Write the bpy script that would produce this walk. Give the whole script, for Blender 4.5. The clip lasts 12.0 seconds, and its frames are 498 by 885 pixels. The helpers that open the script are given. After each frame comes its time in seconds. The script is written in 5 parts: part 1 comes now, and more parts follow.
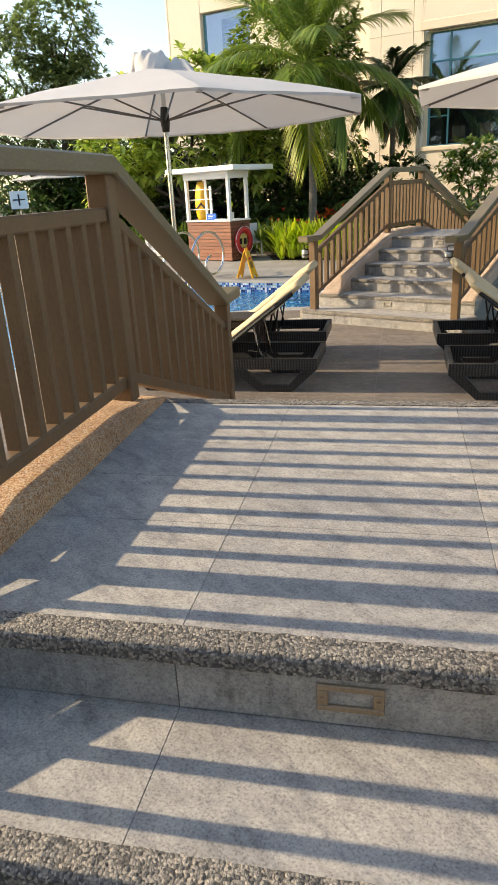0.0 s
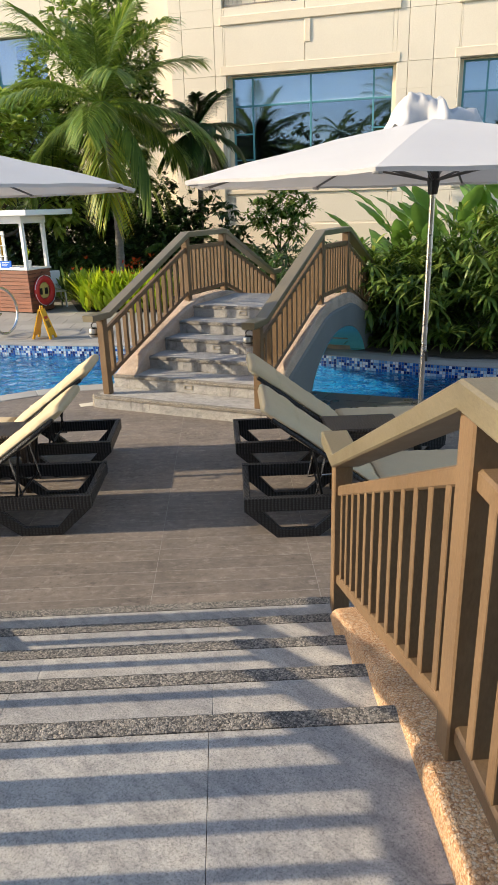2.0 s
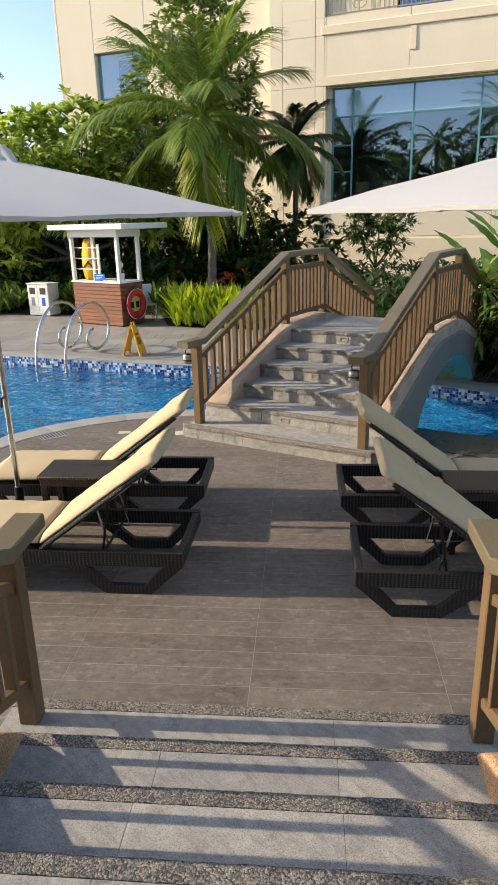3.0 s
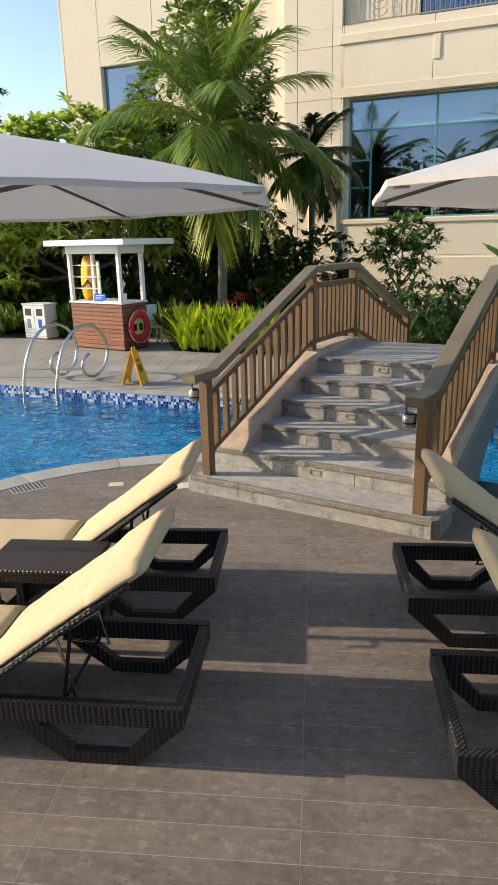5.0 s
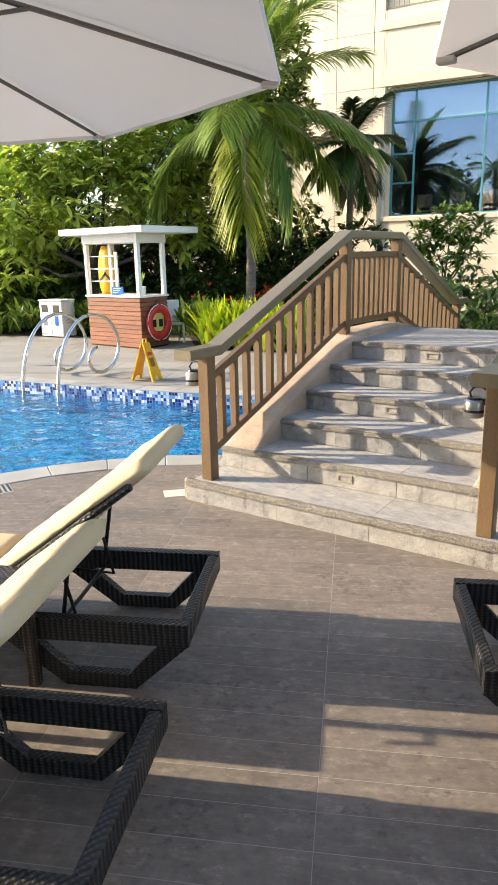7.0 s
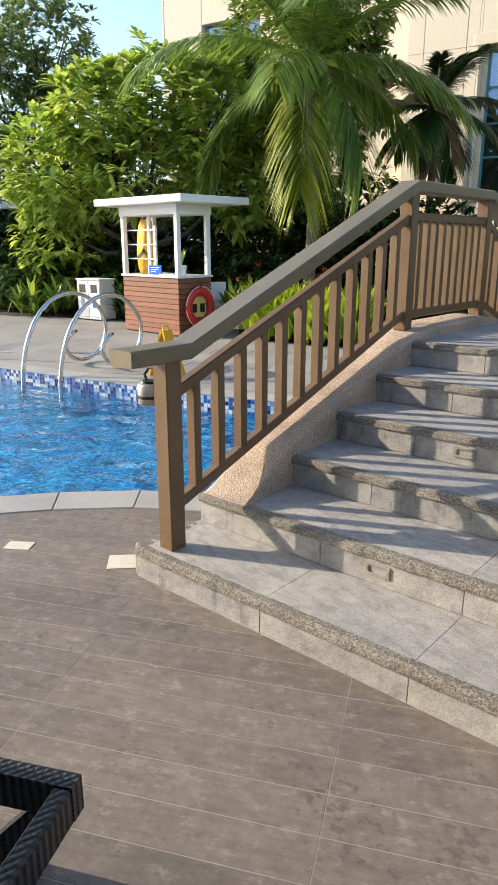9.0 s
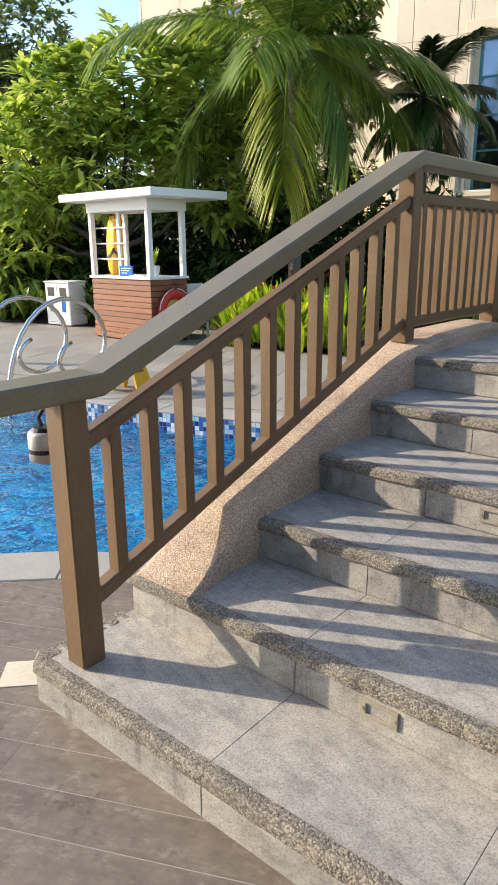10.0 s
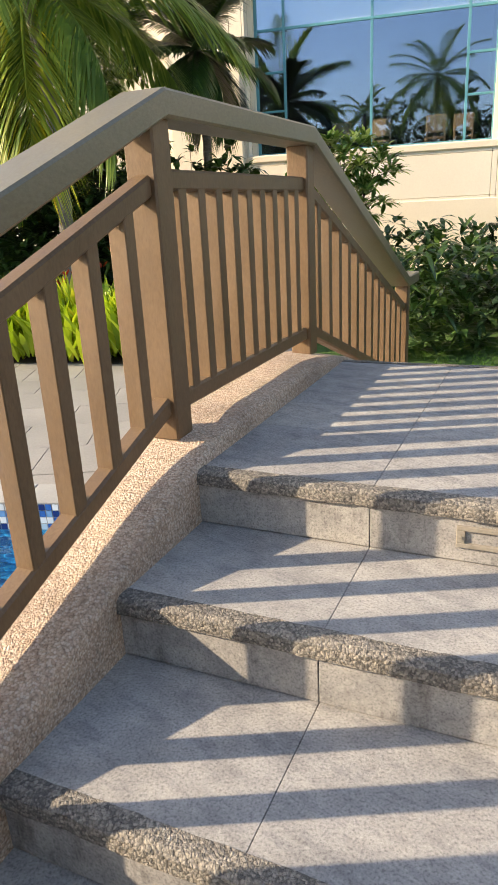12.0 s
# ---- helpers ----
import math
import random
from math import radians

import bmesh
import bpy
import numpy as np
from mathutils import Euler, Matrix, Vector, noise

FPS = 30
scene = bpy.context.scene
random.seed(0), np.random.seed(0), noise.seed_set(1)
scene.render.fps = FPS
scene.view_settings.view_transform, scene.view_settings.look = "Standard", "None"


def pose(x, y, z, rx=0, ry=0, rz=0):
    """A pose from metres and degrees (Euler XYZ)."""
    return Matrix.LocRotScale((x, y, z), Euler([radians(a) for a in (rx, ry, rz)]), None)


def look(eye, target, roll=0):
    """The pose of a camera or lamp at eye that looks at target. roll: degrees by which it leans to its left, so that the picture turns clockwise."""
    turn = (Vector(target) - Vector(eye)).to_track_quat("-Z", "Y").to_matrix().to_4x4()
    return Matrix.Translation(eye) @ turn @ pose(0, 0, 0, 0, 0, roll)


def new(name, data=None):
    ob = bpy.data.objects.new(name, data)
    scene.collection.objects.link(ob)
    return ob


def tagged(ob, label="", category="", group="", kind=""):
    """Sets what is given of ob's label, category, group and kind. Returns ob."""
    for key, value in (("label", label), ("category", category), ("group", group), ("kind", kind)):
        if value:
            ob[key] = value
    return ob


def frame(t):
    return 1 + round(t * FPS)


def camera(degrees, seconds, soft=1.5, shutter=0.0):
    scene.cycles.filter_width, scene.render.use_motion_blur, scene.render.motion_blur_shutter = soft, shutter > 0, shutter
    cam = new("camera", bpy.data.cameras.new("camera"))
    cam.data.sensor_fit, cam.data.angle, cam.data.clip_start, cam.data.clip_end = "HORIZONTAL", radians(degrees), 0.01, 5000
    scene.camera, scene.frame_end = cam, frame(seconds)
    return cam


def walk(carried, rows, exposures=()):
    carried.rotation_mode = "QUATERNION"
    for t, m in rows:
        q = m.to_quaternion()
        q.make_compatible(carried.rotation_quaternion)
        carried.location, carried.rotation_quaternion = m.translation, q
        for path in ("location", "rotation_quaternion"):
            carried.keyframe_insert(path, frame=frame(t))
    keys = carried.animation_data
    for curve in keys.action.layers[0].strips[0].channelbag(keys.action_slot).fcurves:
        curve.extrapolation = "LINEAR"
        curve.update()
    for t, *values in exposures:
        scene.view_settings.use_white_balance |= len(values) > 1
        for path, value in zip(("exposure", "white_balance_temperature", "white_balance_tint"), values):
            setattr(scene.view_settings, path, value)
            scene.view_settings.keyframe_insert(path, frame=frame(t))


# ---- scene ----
cam = camera(40.6, 12.0, 1.1)
PATH = [
    (0, (-0.012, -0.232, 1.841), (-0.431, 1.592, 1.136), -3.2),
    (0.5, (0.08, 0.089, 2.02), (-0.156, 1.937, 1.293), -3.2),
    (1, (0.158, 0.451, 2.077), (0.129, 2.316, 1.355), -2.3),
    (1.5, (0.307, 0.81, 2.212), (0.401, 2.683, 1.517), -2.0),
    (2, (0.359, 1.132, 2.374), (0.414, 3.018, 1.711), -1.7),
    (2.5, (0.252, 1.479, 2.477), (0.227, 3.373, 1.834), -1.6),
    (3, (0.128, 1.797, 2.515), (-0.045, 3.686, 1.879), -1.4),
    (3.2, (0.108, 1.977, 2.523), (-0.132, 3.859, 1.89), -1.2),
    (4.8, (-0.185, 3.263, 2.354), (-0.433, 5.166, 1.79), -1.5),
    (5, (-0.143, 3.375, 2.34), (-0.338, 5.281, 1.765), -1.3),
    (5.5, (-0.149, 3.699, 2.175), (-0.242, 5.617, 1.616), -0.6),
    (6, (-0.089, 4.002, 2.05), (-0.207, 5.918, 1.488), -0.4),
    (6.5, (0.033, 4.334, 1.947), (-0.156, 6.244, 1.385), -0.6),
    (7, (-0.098, 4.674, 1.816), (-0.399, 6.578, 1.283), -1.2),
    (7.2, (-0.096, 4.823, 1.803), (-0.454, 6.717, 1.27), -1.6),
    (8.8, (0.034, 6.414, 1.615), (-0.397, 8.287, 1.064), -0.2),
    (9, (0.015, 6.611, 1.633), (-0.487, 8.463, 1.067), -0.0),
    (9.5, (-0.082, 7.157, 1.589), (-0.59, 9.006, 1.019), 0.1),
    (10, (-0.092, 7.644, 1.575), (-0.568, 9.504, 1.013), -0.4),
    (10.5, (-0.132, 8.125, 1.58), (-0.618, 9.966, 0.969), 0.2),
    (11, (-0.173, 8.632, 1.589), (-0.472, 10.501, 0.945), 0.4),
    (11.5, (-0.122, 9.12, 1.629), (-0.224, 11.008, 0.977), -0.7),
    (12, (0.014, 9.481, 1.72), (0.044, 11.37, 1.065), -3.0),
]
walk(cam, [(t, look(eye, target, roll)) for t, eye, target, roll in PATH],
     [(0, 1.14, 7120, 10), (1, 1.04, 6670, 10), (2, 0.98, 6470, 10), (3, 0.79, 6500, 10), (5, 0.74, 6450, 10), (5.5, 1.06, 6470, 10), (6, 1.08, 6520, 10), (7, 1.52, 6560, 10), (9, 1.06, 6170, 10), (10.5, 1.14, 6370, 11), (11.5, 1.42, 6670, 13), (12, 1.41, 6770, 12)])

# ---- daylight: low morning sun from the west side of the pool, clear sky ----
SUN_EL, SUN_AZ = radians(24.0), radians(180.0)   # the sun stands towards -x
world = bpy.data.worlds.new("sky")
scene.world = world
world.use_nodes = True
wn = world.node_tree
sky = wn.nodes.new("ShaderNodeTexSky")
sky.sky_type = "NISHITA"
sky.sun_disc = False
sky.sun_elevation = SUN_EL
sky.sun_rotation = radians(-90.0)
sky.air_density, sky.dust_density, sky.ozone_density = 1.0, 1.0, 1.0
wn.links.new(sky.outputs["Color"], wn.nodes["Background"].inputs["Color"])
wn.nodes["Background"].inputs["Strength"].default_value = 0.15
sun = new("sun", bpy.data.lights.new("sun", "SUN"))
sun.data.energy, sun.data.angle, sun.data.color = 3.6, radians(0.6), (1.0, 0.84, 0.62)
sun.matrix_world = look((-20 * math.cos(SUN_EL), 0, 20 * math.sin(SUN_EL)), (0, 0, 0))

# ---- materials ----
def node_mat(name):
    m = bpy.data.materials.new(name)
    m.use_nodes = True
    t = m.node_tree
    return m, t, t.nodes["Principled BSDF"]


def pos(t, stretch=(1, 1, 1)):
    g = t.nodes.new("ShaderNodeNewGeometry")
    mp = t.nodes.new("ShaderNodeMapping")
    mp.inputs["Scale"].default_value = stretch
    t.links.new(g.outputs["Position"], mp.inputs["Vector"])
    return mp.outputs["Vector"]


def noise_tex(t, v, scale, detail=4.0, rough=0.6):
    n = t.nodes.new("ShaderNodeTexNoise")
    n.inputs["Scale"].default_value, n.inputs["Detail"].default_value, n.inputs["Roughness"].default_value = scale, detail, rough
    t.links.new(v, n.inputs["Vector"])
    return n.outputs["Fac"]


def ramp(t, fac, stops):
    r = t.nodes.new("ShaderNodeValToRGB")
    e = r.color_ramp.elements
    while len(e) < len(stops):
        e.new(0.5)
    for el, (p, c) in zip(e, stops):
        el.position, el.color = p, (*c, 1) if len(c) == 3 else c
    t.links.new(fac, r.inputs["Fac"])
    return r.outputs["Color"]


def mix(t, a, b, fac, mode="MIX"):
    n = t.nodes.new("ShaderNodeMix")
    n.data_type, n.blend_type = "RGBA", mode
    for sock, val in ((n.inputs[0], fac), (n.inputs[6], a), (n.inputs[7], b)):
        if isinstance(val, (int, float)):
            sock.default_value = val
        elif isinstance(val, tuple):
            sock.default_value = (*val, 1)
        else:
            t.links.new(val, sock)
    return n.outputs[2]


def bump(t, p, height, strength, dist=0.01, after=None):
    b = t.nodes.new("ShaderNodeBump")
    b.inputs["Strength"].default_value, b.inputs["Distance"].default_value = strength, dist
    t.links.new(height, b.inputs["Height"])
    if after is not None:
        t.links.new(after, b.inputs["Normal"])
    t.links.new(b.outputs["Normal"], p.inputs["Normal"])
    return b.outputs["Normal"]


def voronoi(t, v, scale, feature="F1", rnd=1.0):
    n = t.nodes.new("ShaderNodeTexVoronoi")
    n.feature = feature
    n.inputs["Scale"].default_value, n.inputs["Randomness"].default_value = scale, rnd
    t.links.new(v, n.inputs["Vector"])
    return n


def random_of(t, island=False):
    if island:
        return t.nodes.new("ShaderNodeNewGeometry").outputs["Random Per Island"]
    return t.nodes.new("ShaderNodeObjectInfo").outputs["Random"]


def surface(name, dark, light, grain=60.0, patch=1.2, rough=0.6, relief=0.15, metal=0.0, vary=0.0, island=False, spec=0.5, stretch=(1, 1, 1), dist=0.004):
    """Colour between dark and light by grain and patches, rough spots, fine relief; vary: change from piece to piece."""
    m, t, p = node_mat(name)
    v = pos(t, stretch)
    big, small = noise_tex(t, v, patch, 5), noise_tex(t, v, grain, 3, 0.7)
    f = mix(t, small, big, 0.5)
    c = ramp(t, f, [(0.33, dark), (0.66, light)])
    if vary:
        r = random_of(t, island)
        c = mix(t, c, ramp(t, r, [(0.0, (1 - vary,) * 3), (1.0, (1.0,) * 3)]), 1.0, "MULTIPLY")
    t.links.new(c, p.inputs["Base Color"])
    t.links.new(ramp(t, big, [(0.3, (max(rough - 0.12, 0.03),) * 3), (0.7, (min(rough + 0.1, 1),) * 3)]), p.inputs["Roughness"])
    p.inputs["Metallic"].default_value = metal
    p.inputs["Specular IOR Level"].default_value = spec
    if relief:
        bump(t, p, small, relief, dist)
    return m


def granite(name, base, warm, fleck, drips=0.0):
    m, t, p = node_mat(name)
    v = pos(t)
    c = ramp(t, noise_tex(t, v, 2.2, 5), [(0.3, base), (0.7, warm)])
    sp = ramp(t, noise_tex(t, v, 170, 3, 0.65), [(0.36, (0.16, 0.16, 0.18)), (0.47, (0.95, 0.95, 0.95)), (0.56, (1.05, 1.05, 1.04)), (0.66, (1.5, 1.48, 1.42))])
    c = mix(t, c, sp, fleck, "MULTIPLY")
    c = mix(t, c, ramp(t, noise_tex(t, v, 11, 6, 0.75), [(0.35, (0.72, 0.71, 0.70)), (0.62, (1.06, 1.05, 1.03))]), 0.8, "MULTIPLY")
    tilt = t.nodes.new("ShaderNodeMapping")
    tilt.inputs["Rotation"].default_value = (0.3, 0.2, 0.75)
    t.links.new(pos(t), tilt.inputs["Vector"])
    sq = t.nodes.new("ShaderNodeMapping")
    sq.inputs["Scale"].default_value = (1.0, 5.0, 3.0)
    t.links.new(tilt.outputs[0], sq.inputs["Vector"])
    vein = noise_tex(t, sq.outputs[0], 4.5, 9, 0.72)
    c = mix(t, c, ramp(t, vein, [(0.36, (0.66, 0.67, 0.70)), (0.50, (1.0, 1.0, 1.0)), (0.66, (1.10, 1.09, 1.07))]), 0.75, "MULTIPLY")
    if drips:
        run = mix(t, noise_tex(t, pos(t, (9, 9, 0.8)), 1.0, 6, 0.7), noise_tex(t, pos(t), 7, 5, 0.7), 0.4)
        c = mix(t, c, ramp(t, run, [(0.36, (0.42, 0.41, 0.41)), (0.47, (1, 1, 1))]), drips, "MULTIPLY")
    c = mix(t, c, ramp(t, random_of(t), [(0, (0.86, 0.86, 0.87)), (1, (1.08, 1.06, 1.02))]), 1.0, "MULTIPLY")
    t.links.new(c, p.inputs["Base Color"])
    p.inputs["Roughness"].default_value = 0.82
    bump(t, p, noise_tex(t, v, 120, 3, 0.7), 0.35, 0.004)
    return m


def pebbles(name, cols, scale, depth=0.9, dist=0.006):
    """Washed aggregate: rounded grains of mixed size and colour, shallow gaps between them."""
    m, t, p = node_mat(name)
    v = pos(t)
    wob = t.nodes.new("ShaderNodeVectorMath")
    wob.operation = "MULTIPLY_ADD"
    wob.inputs[1].default_value = (0.006, 0.006, 0.006)
    jit = t.nodes.new("ShaderNodeTexNoise")
    jit.inputs["Scale"].default_value = 90
    t.links.new(v, jit.inputs["Vector"])
    t.links.new(jit.outputs["Color"], wob.inputs[0])
    t.links.new(v, wob.inputs[2])
    vo, fine = voronoi(t, wob.outputs[0], scale), voronoi(t, wob.outputs[0], scale * 2.1)
    sep = t.nodes.new("ShaderNodeSeparateColor")
    t.links.new(vo.outputs["Color"], sep.inputs[0])
    c = ramp(t, sep.outputs[0], [(i / (len(cols) - 1), k) for i, k in enumerate(cols)])
    gap = mix(t, vo.outputs["Distance"], fine.outputs["Distance"], 0.35)
    c = mix(t, c, ramp(t, gap, [(0.42, (1, 1, 1)), (0.78, (0.42, 0.39, 0.37))]), 0.8, "MULTIPLY")
    c = mix(t, c, ramp(t, noise_tex(t, v, 3.5, 5), [(0.3, (0.70, 0.68, 0.66)), (0.65, (1.08, 1.05, 1.0))]), 1.0, "MULTIPLY")
    t.links.new(c, p.inputs["Base Color"])
    p.inputs["Roughness"].default_value = 0.78
    bump(t, p, ramp(t, gap, [(0.1, (1, 1, 1)), (0.8, (0, 0, 0))]), depth, dist)
    return m


def weave(name, dark, light):
    m, t, p = node_mat(name)
    tc = t.nodes.new("ShaderNodeTexCoord")
    mp = t.nodes.new("ShaderNodeMapping")
    mp.inputs["Rotation"].default_value = (0, 0, radians(45))
    t.links.new(tc.outputs["Object"], mp.inputs["Vector"])
    ch = t.nodes.new("ShaderNodeTexWave")
    ch.inputs["Scale"].default_value, ch.inputs["Distortion"].default_value, ch.inputs["Detail"].default_value = 17, 1.2, 1
    ch2 = t.nodes.new("ShaderNodeTexWave")
    ch2.bands_direction = "Z"
    ch2.inputs["Scale"].default_value, ch2.inputs["Distortion"].default_value, ch2.inputs["Detail"].default_value = 22, 1.0, 1
    ch3 = t.nodes.new("ShaderNodeTexWave")
    ch3.bands_direction = "Y"
    ch3.inputs["Scale"].default_value, ch3.inputs["Distortion"].default_value, ch3.inputs["Detail"].default_value = 17, 1.2, 1
    for w in (ch, ch2, ch3):
        t.links.new(mp.outputs["Vector"], w.inputs["Vector"])
    h = mix(t, mix(t, mix(t, ch.outputs["Fac"], ch2.outputs["Fac"], 1.0, "MULTIPLY"), mix(t, ch.outputs["Fac"], ch3.outputs["Fac"], 1.0, "MULTIPLY"), 0.5), noise_tex(t, mp.outputs["Vector"], 35, 3), 0.25)
    # colour follows strand height: highlights painted on the tops, dark in the gaps
    t.links.new(ramp(t, h, [(0.1, dark), (0.6, light)]), p.inputs["Base Color"])
    p.inputs["Roughness"].default_value = 0.42
    p.inputs["Specular IOR Level"].default_value = 0.4
    bump(t, p, h, 0.9, 0.006)
    return m


def leaf_mat(name, dark, light, tip=None, gloss=0.45, trans=0.45):
    m, t, p = node_mat(name)
    r = random_of(t, True)
    c = ramp(t, r, [(0.0, dark), (0.75, light), (1.0, tip or light)])
    c = mix(t, c, ramp(t, noise_tex(t, pos(t), 0.9, 3), [(0.3, (0.7, 0.72, 0.7)), (0.7, (1.15, 1.12, 1.0))]), 1.0, "MULTIPLY")
    t.links.new(c, p.inputs["Base Color"])
    p.inputs["Roughness"].default_value = gloss
    tr = t.nodes.new("ShaderNodeBsdfTranslucent")
    t.links.new(mix(t, c, (1.0, 1.0, 0.35), 0.45, "MULTIPLY"), tr.inputs["Color"])
    ms = t.nodes.new("ShaderNodeMixShader")
    ms.inputs[0].default_value = trans
    t.links.new(p.outputs[0], ms.inputs[1])
    t.links.new(tr.outputs[0], ms.inputs[2])
    t.links.new(ms.outputs[0], t.nodes["Material Output"].inputs["Surface"])
    return m


def plain(name, col, rough=0.5, metal=0.0, relief=0.05, grain=80, k=0.85):
    return surface(name, tuple(c * k for c in col), col, grain, 2.0, rough, relief, metal)


def plank_mat(name):
    m, t, p = node_mat(name)
    r = random_of(t)
    v = pos(t, (1.0, 7.0, 1.0))
    off = t.nodes.new("ShaderNodeVectorMath")
    off.operation = "ADD"
    t.links.new(v, off.inputs[0])
    sc = t.nodes.new("ShaderNodeVectorMath")
    sc.operation = "SCALE"
    sc.inputs[0].default_value = (9, 5, 3)
    t.links.new(r, sc.inputs["Scale"])
    t.links.new(sc.outputs[0], off.inputs[1])
    grain = mix(t, noise_tex(t, off.outputs[0], 5, 8, 0.75), noise_tex(t, pos(t), 16, 6, 0.7), 0.55)
    c = ramp(t, grain, [(0.30, (0.105, 0.088, 0.075)), (0.5, (0.166, 0.140, 0.119)), (0.70, (0.235, 0.20, 0.170))])
    v2 = pos(t)
    c = mix(t, c, ramp(t, noise_tex(t, v2, 1.6, 6, 0.7), [(0.3, (0.78, 0.77, 0.76)), (0.65, (1.12, 1.1, 1.08))]), 1.0, "MULTIPLY")
    c = mix(t, c, (0.34, 0.30, 0.26), ramp(t, noise_tex(t, pos(t, (1, 1.7, 1)), 10, 8, 0.8), [(0.53, (0, 0, 0)), (0.70, (0.75, 0.75, 0.75))]))
    c = mix(t, c, ramp(t, r, [(0, (0.88, 0.88, 0.88)), (1, (1.1, 1.09, 1.07))]), 1.0, "MULTIPLY")
    spots = mix(t, noise_tex(t, v2, 24, 4, 0.6), noise_tex(t, v2, 1.9, 3), 0.45)
    c = mix(t, c, ramp(t, spots, [(0.585, (1, 1, 1)), (0.635, (0.45, 0.44, 0.44))]), 0.55, "MULTIPLY")
    t.links.new(c, p.inputs["Base Color"])
    t.links.new(ramp(t, noise_tex(t, v2, 3, 5), [(0.3, (0.5, 0.5, 0.5)), (0.7, (0.75, 0.75, 0.75))]), p.inputs["Roughness"])
    bump(t, p, grain, 0.35, 0.004)
    return m


def water_mat(name):
    m, t, p = node_mat(name)
    p.inputs["Base Color"].default_value = (0.44, 0.80, 0.96, 1)
    p.inputs["Roughness"].default_value = 0.0
    p.inputs["Transmission Weight"].default_value = 1.0
    p.inputs["IOR"].default_value = 1.33
    v = pos(t)
    h = mix(t, noise_tex(t, v, 4.2, 2, 0.45), noise_tex(t, v, 1.7, 2), 0.4)
    bump(t, p, h, 1.0, 0.13)
    return m


def basin_mat(name):
    """Small blue mosaic; the light net of the ripples is painted into its colour."""
    m, t, p = node_mat(name)
    v = pos(t)
    n = t.nodes.new("ShaderNodeTexNoise")
    n.inputs["Scale"].default_value = 2.4
    t.links.new(v, n.inputs["Vector"])
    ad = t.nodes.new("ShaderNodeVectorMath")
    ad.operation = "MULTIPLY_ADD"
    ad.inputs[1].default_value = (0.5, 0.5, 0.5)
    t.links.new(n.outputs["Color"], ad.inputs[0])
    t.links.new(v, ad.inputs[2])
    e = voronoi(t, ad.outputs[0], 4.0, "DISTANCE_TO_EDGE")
    cell = voronoi(t, v, 28, "F1", 0.15)
    sep = t.nodes.new("ShaderNodeSeparateColor")
    t.links.new(cell.outputs["Color"], sep.inputs[0])
    c = ramp(t, sep.outputs[0], [(0, (0.003, 0.060, 0.18)), (0.5, (0.005, 0.115, 0.30)), (1, (0.018, 0.19, 0.42))])
    # painted caustics: bright along the cell edges, dimmed inside the cells
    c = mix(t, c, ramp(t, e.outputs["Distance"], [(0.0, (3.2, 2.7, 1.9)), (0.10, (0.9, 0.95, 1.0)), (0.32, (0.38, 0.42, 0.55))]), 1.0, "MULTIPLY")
    t.links.new(c, p.inputs["Base Color"])
    p.inputs["Roughness"].default_value = 0.4
    return m


def glass_mat(name, tint, mirror, rough=0.01):
    """Coated window glass: a part is mirrored, the rest goes through, tinted."""
    m, t, p = node_mat(name)
    t.nodes.remove(p)
    tr, gl, ms = t.nodes.new("ShaderNodeBsdfTransparent"), t.nodes.new("ShaderNodeBsdfGlossy"), t.nodes.new("ShaderNodeMixShader")
    tr.inputs["Color"].default_value = (*tint, 1)
    gl.inputs["Color"].default_value = (0.58, 0.70, 0.95, 1)
    gl.inputs["Roughness"].default_value = rough
    ms.inputs[0].default_value = mirror
    t.links.new(tr.outputs[0], ms.inputs[1])
    t.links.new(gl.outputs[0], ms.inputs[2])
    t.links.new(ms.outputs[0], t.nodes["Material Output"].inputs["Surface"])
    return m


GRANITE = granite("grey_granite", (0.345, 0.34, 0.335), (0.44, 0.42, 0.388), 0.44)
RISER = granite("riser_granite", (0.335, 0.332, 0.33), (0.42, 0.402, 0.38), 0.42, 0.95)
NOSING = pebbles("dark_pebble_wash", [(0.06, 0.06, 0.06), (0.15, 0.145, 0.136), (0.28, 0.262, 0.235), (0.42, 0.39, 0.34)], 150, 0.6, 0.006)
NOSING_PALE = pebbles("grey_pebble_wash", [(0.12, 0.114, 0.102), (0.205, 0.192, 0.17), (0.30, 0.277, 0.24), (0.40, 0.368, 0.315)], 170, 0.6, 0.006)
CURB_PALE = pebbles("beige_pebble_wash", [(0.50, 0.36, 0.26), (0.62, 0.47, 0.35), (0.72, 0.57, 0.44), (0.78, 0.67, 0.55)], 150, 0.9, 0.006)
FADED = surface("faded_stone_frame", (0.21, 0.185, 0.145), (0.33, 0.295, 0.24), 70, 8, 0.8, 0.2)
CURB = pebbles("sandy_pebble_wash", [(0.46, 0.23, 0.10), (0.62, 0.36, 0.18), (0.72, 0.48, 0.28), (0.74, 0.59, 0.43)], 150, 0.9, 0.006)
BASE_STONE = pebbles("pale_pebble_wash", [(0.28, 0.25, 0.20), (0.42, 0.38, 0.31), (0.52, 0.47, 0.38)], 210, 0.6, 0.004)
ARCH_PAINT = surface("grey_arch_render", (0.11, 0.115, 0.11), (0.20, 0.20, 0.185), 90, 1.8, 0.8, 0.4)
ARCH_UNDER = surface("turquoise_arch_paint", (0.06, 0.36, 0.48), (0.12, 0.52, 0.62), 60, 3, 0.6, 0.2)
BROWN = surface("bronze_brown_paint", (0.126, 0.078, 0.040), (0.200, 0.126, 0.066), 45, 2.5, 0.48, 0.12, spec=0.3, vary=0.12, stretch=(3, 3, 1))
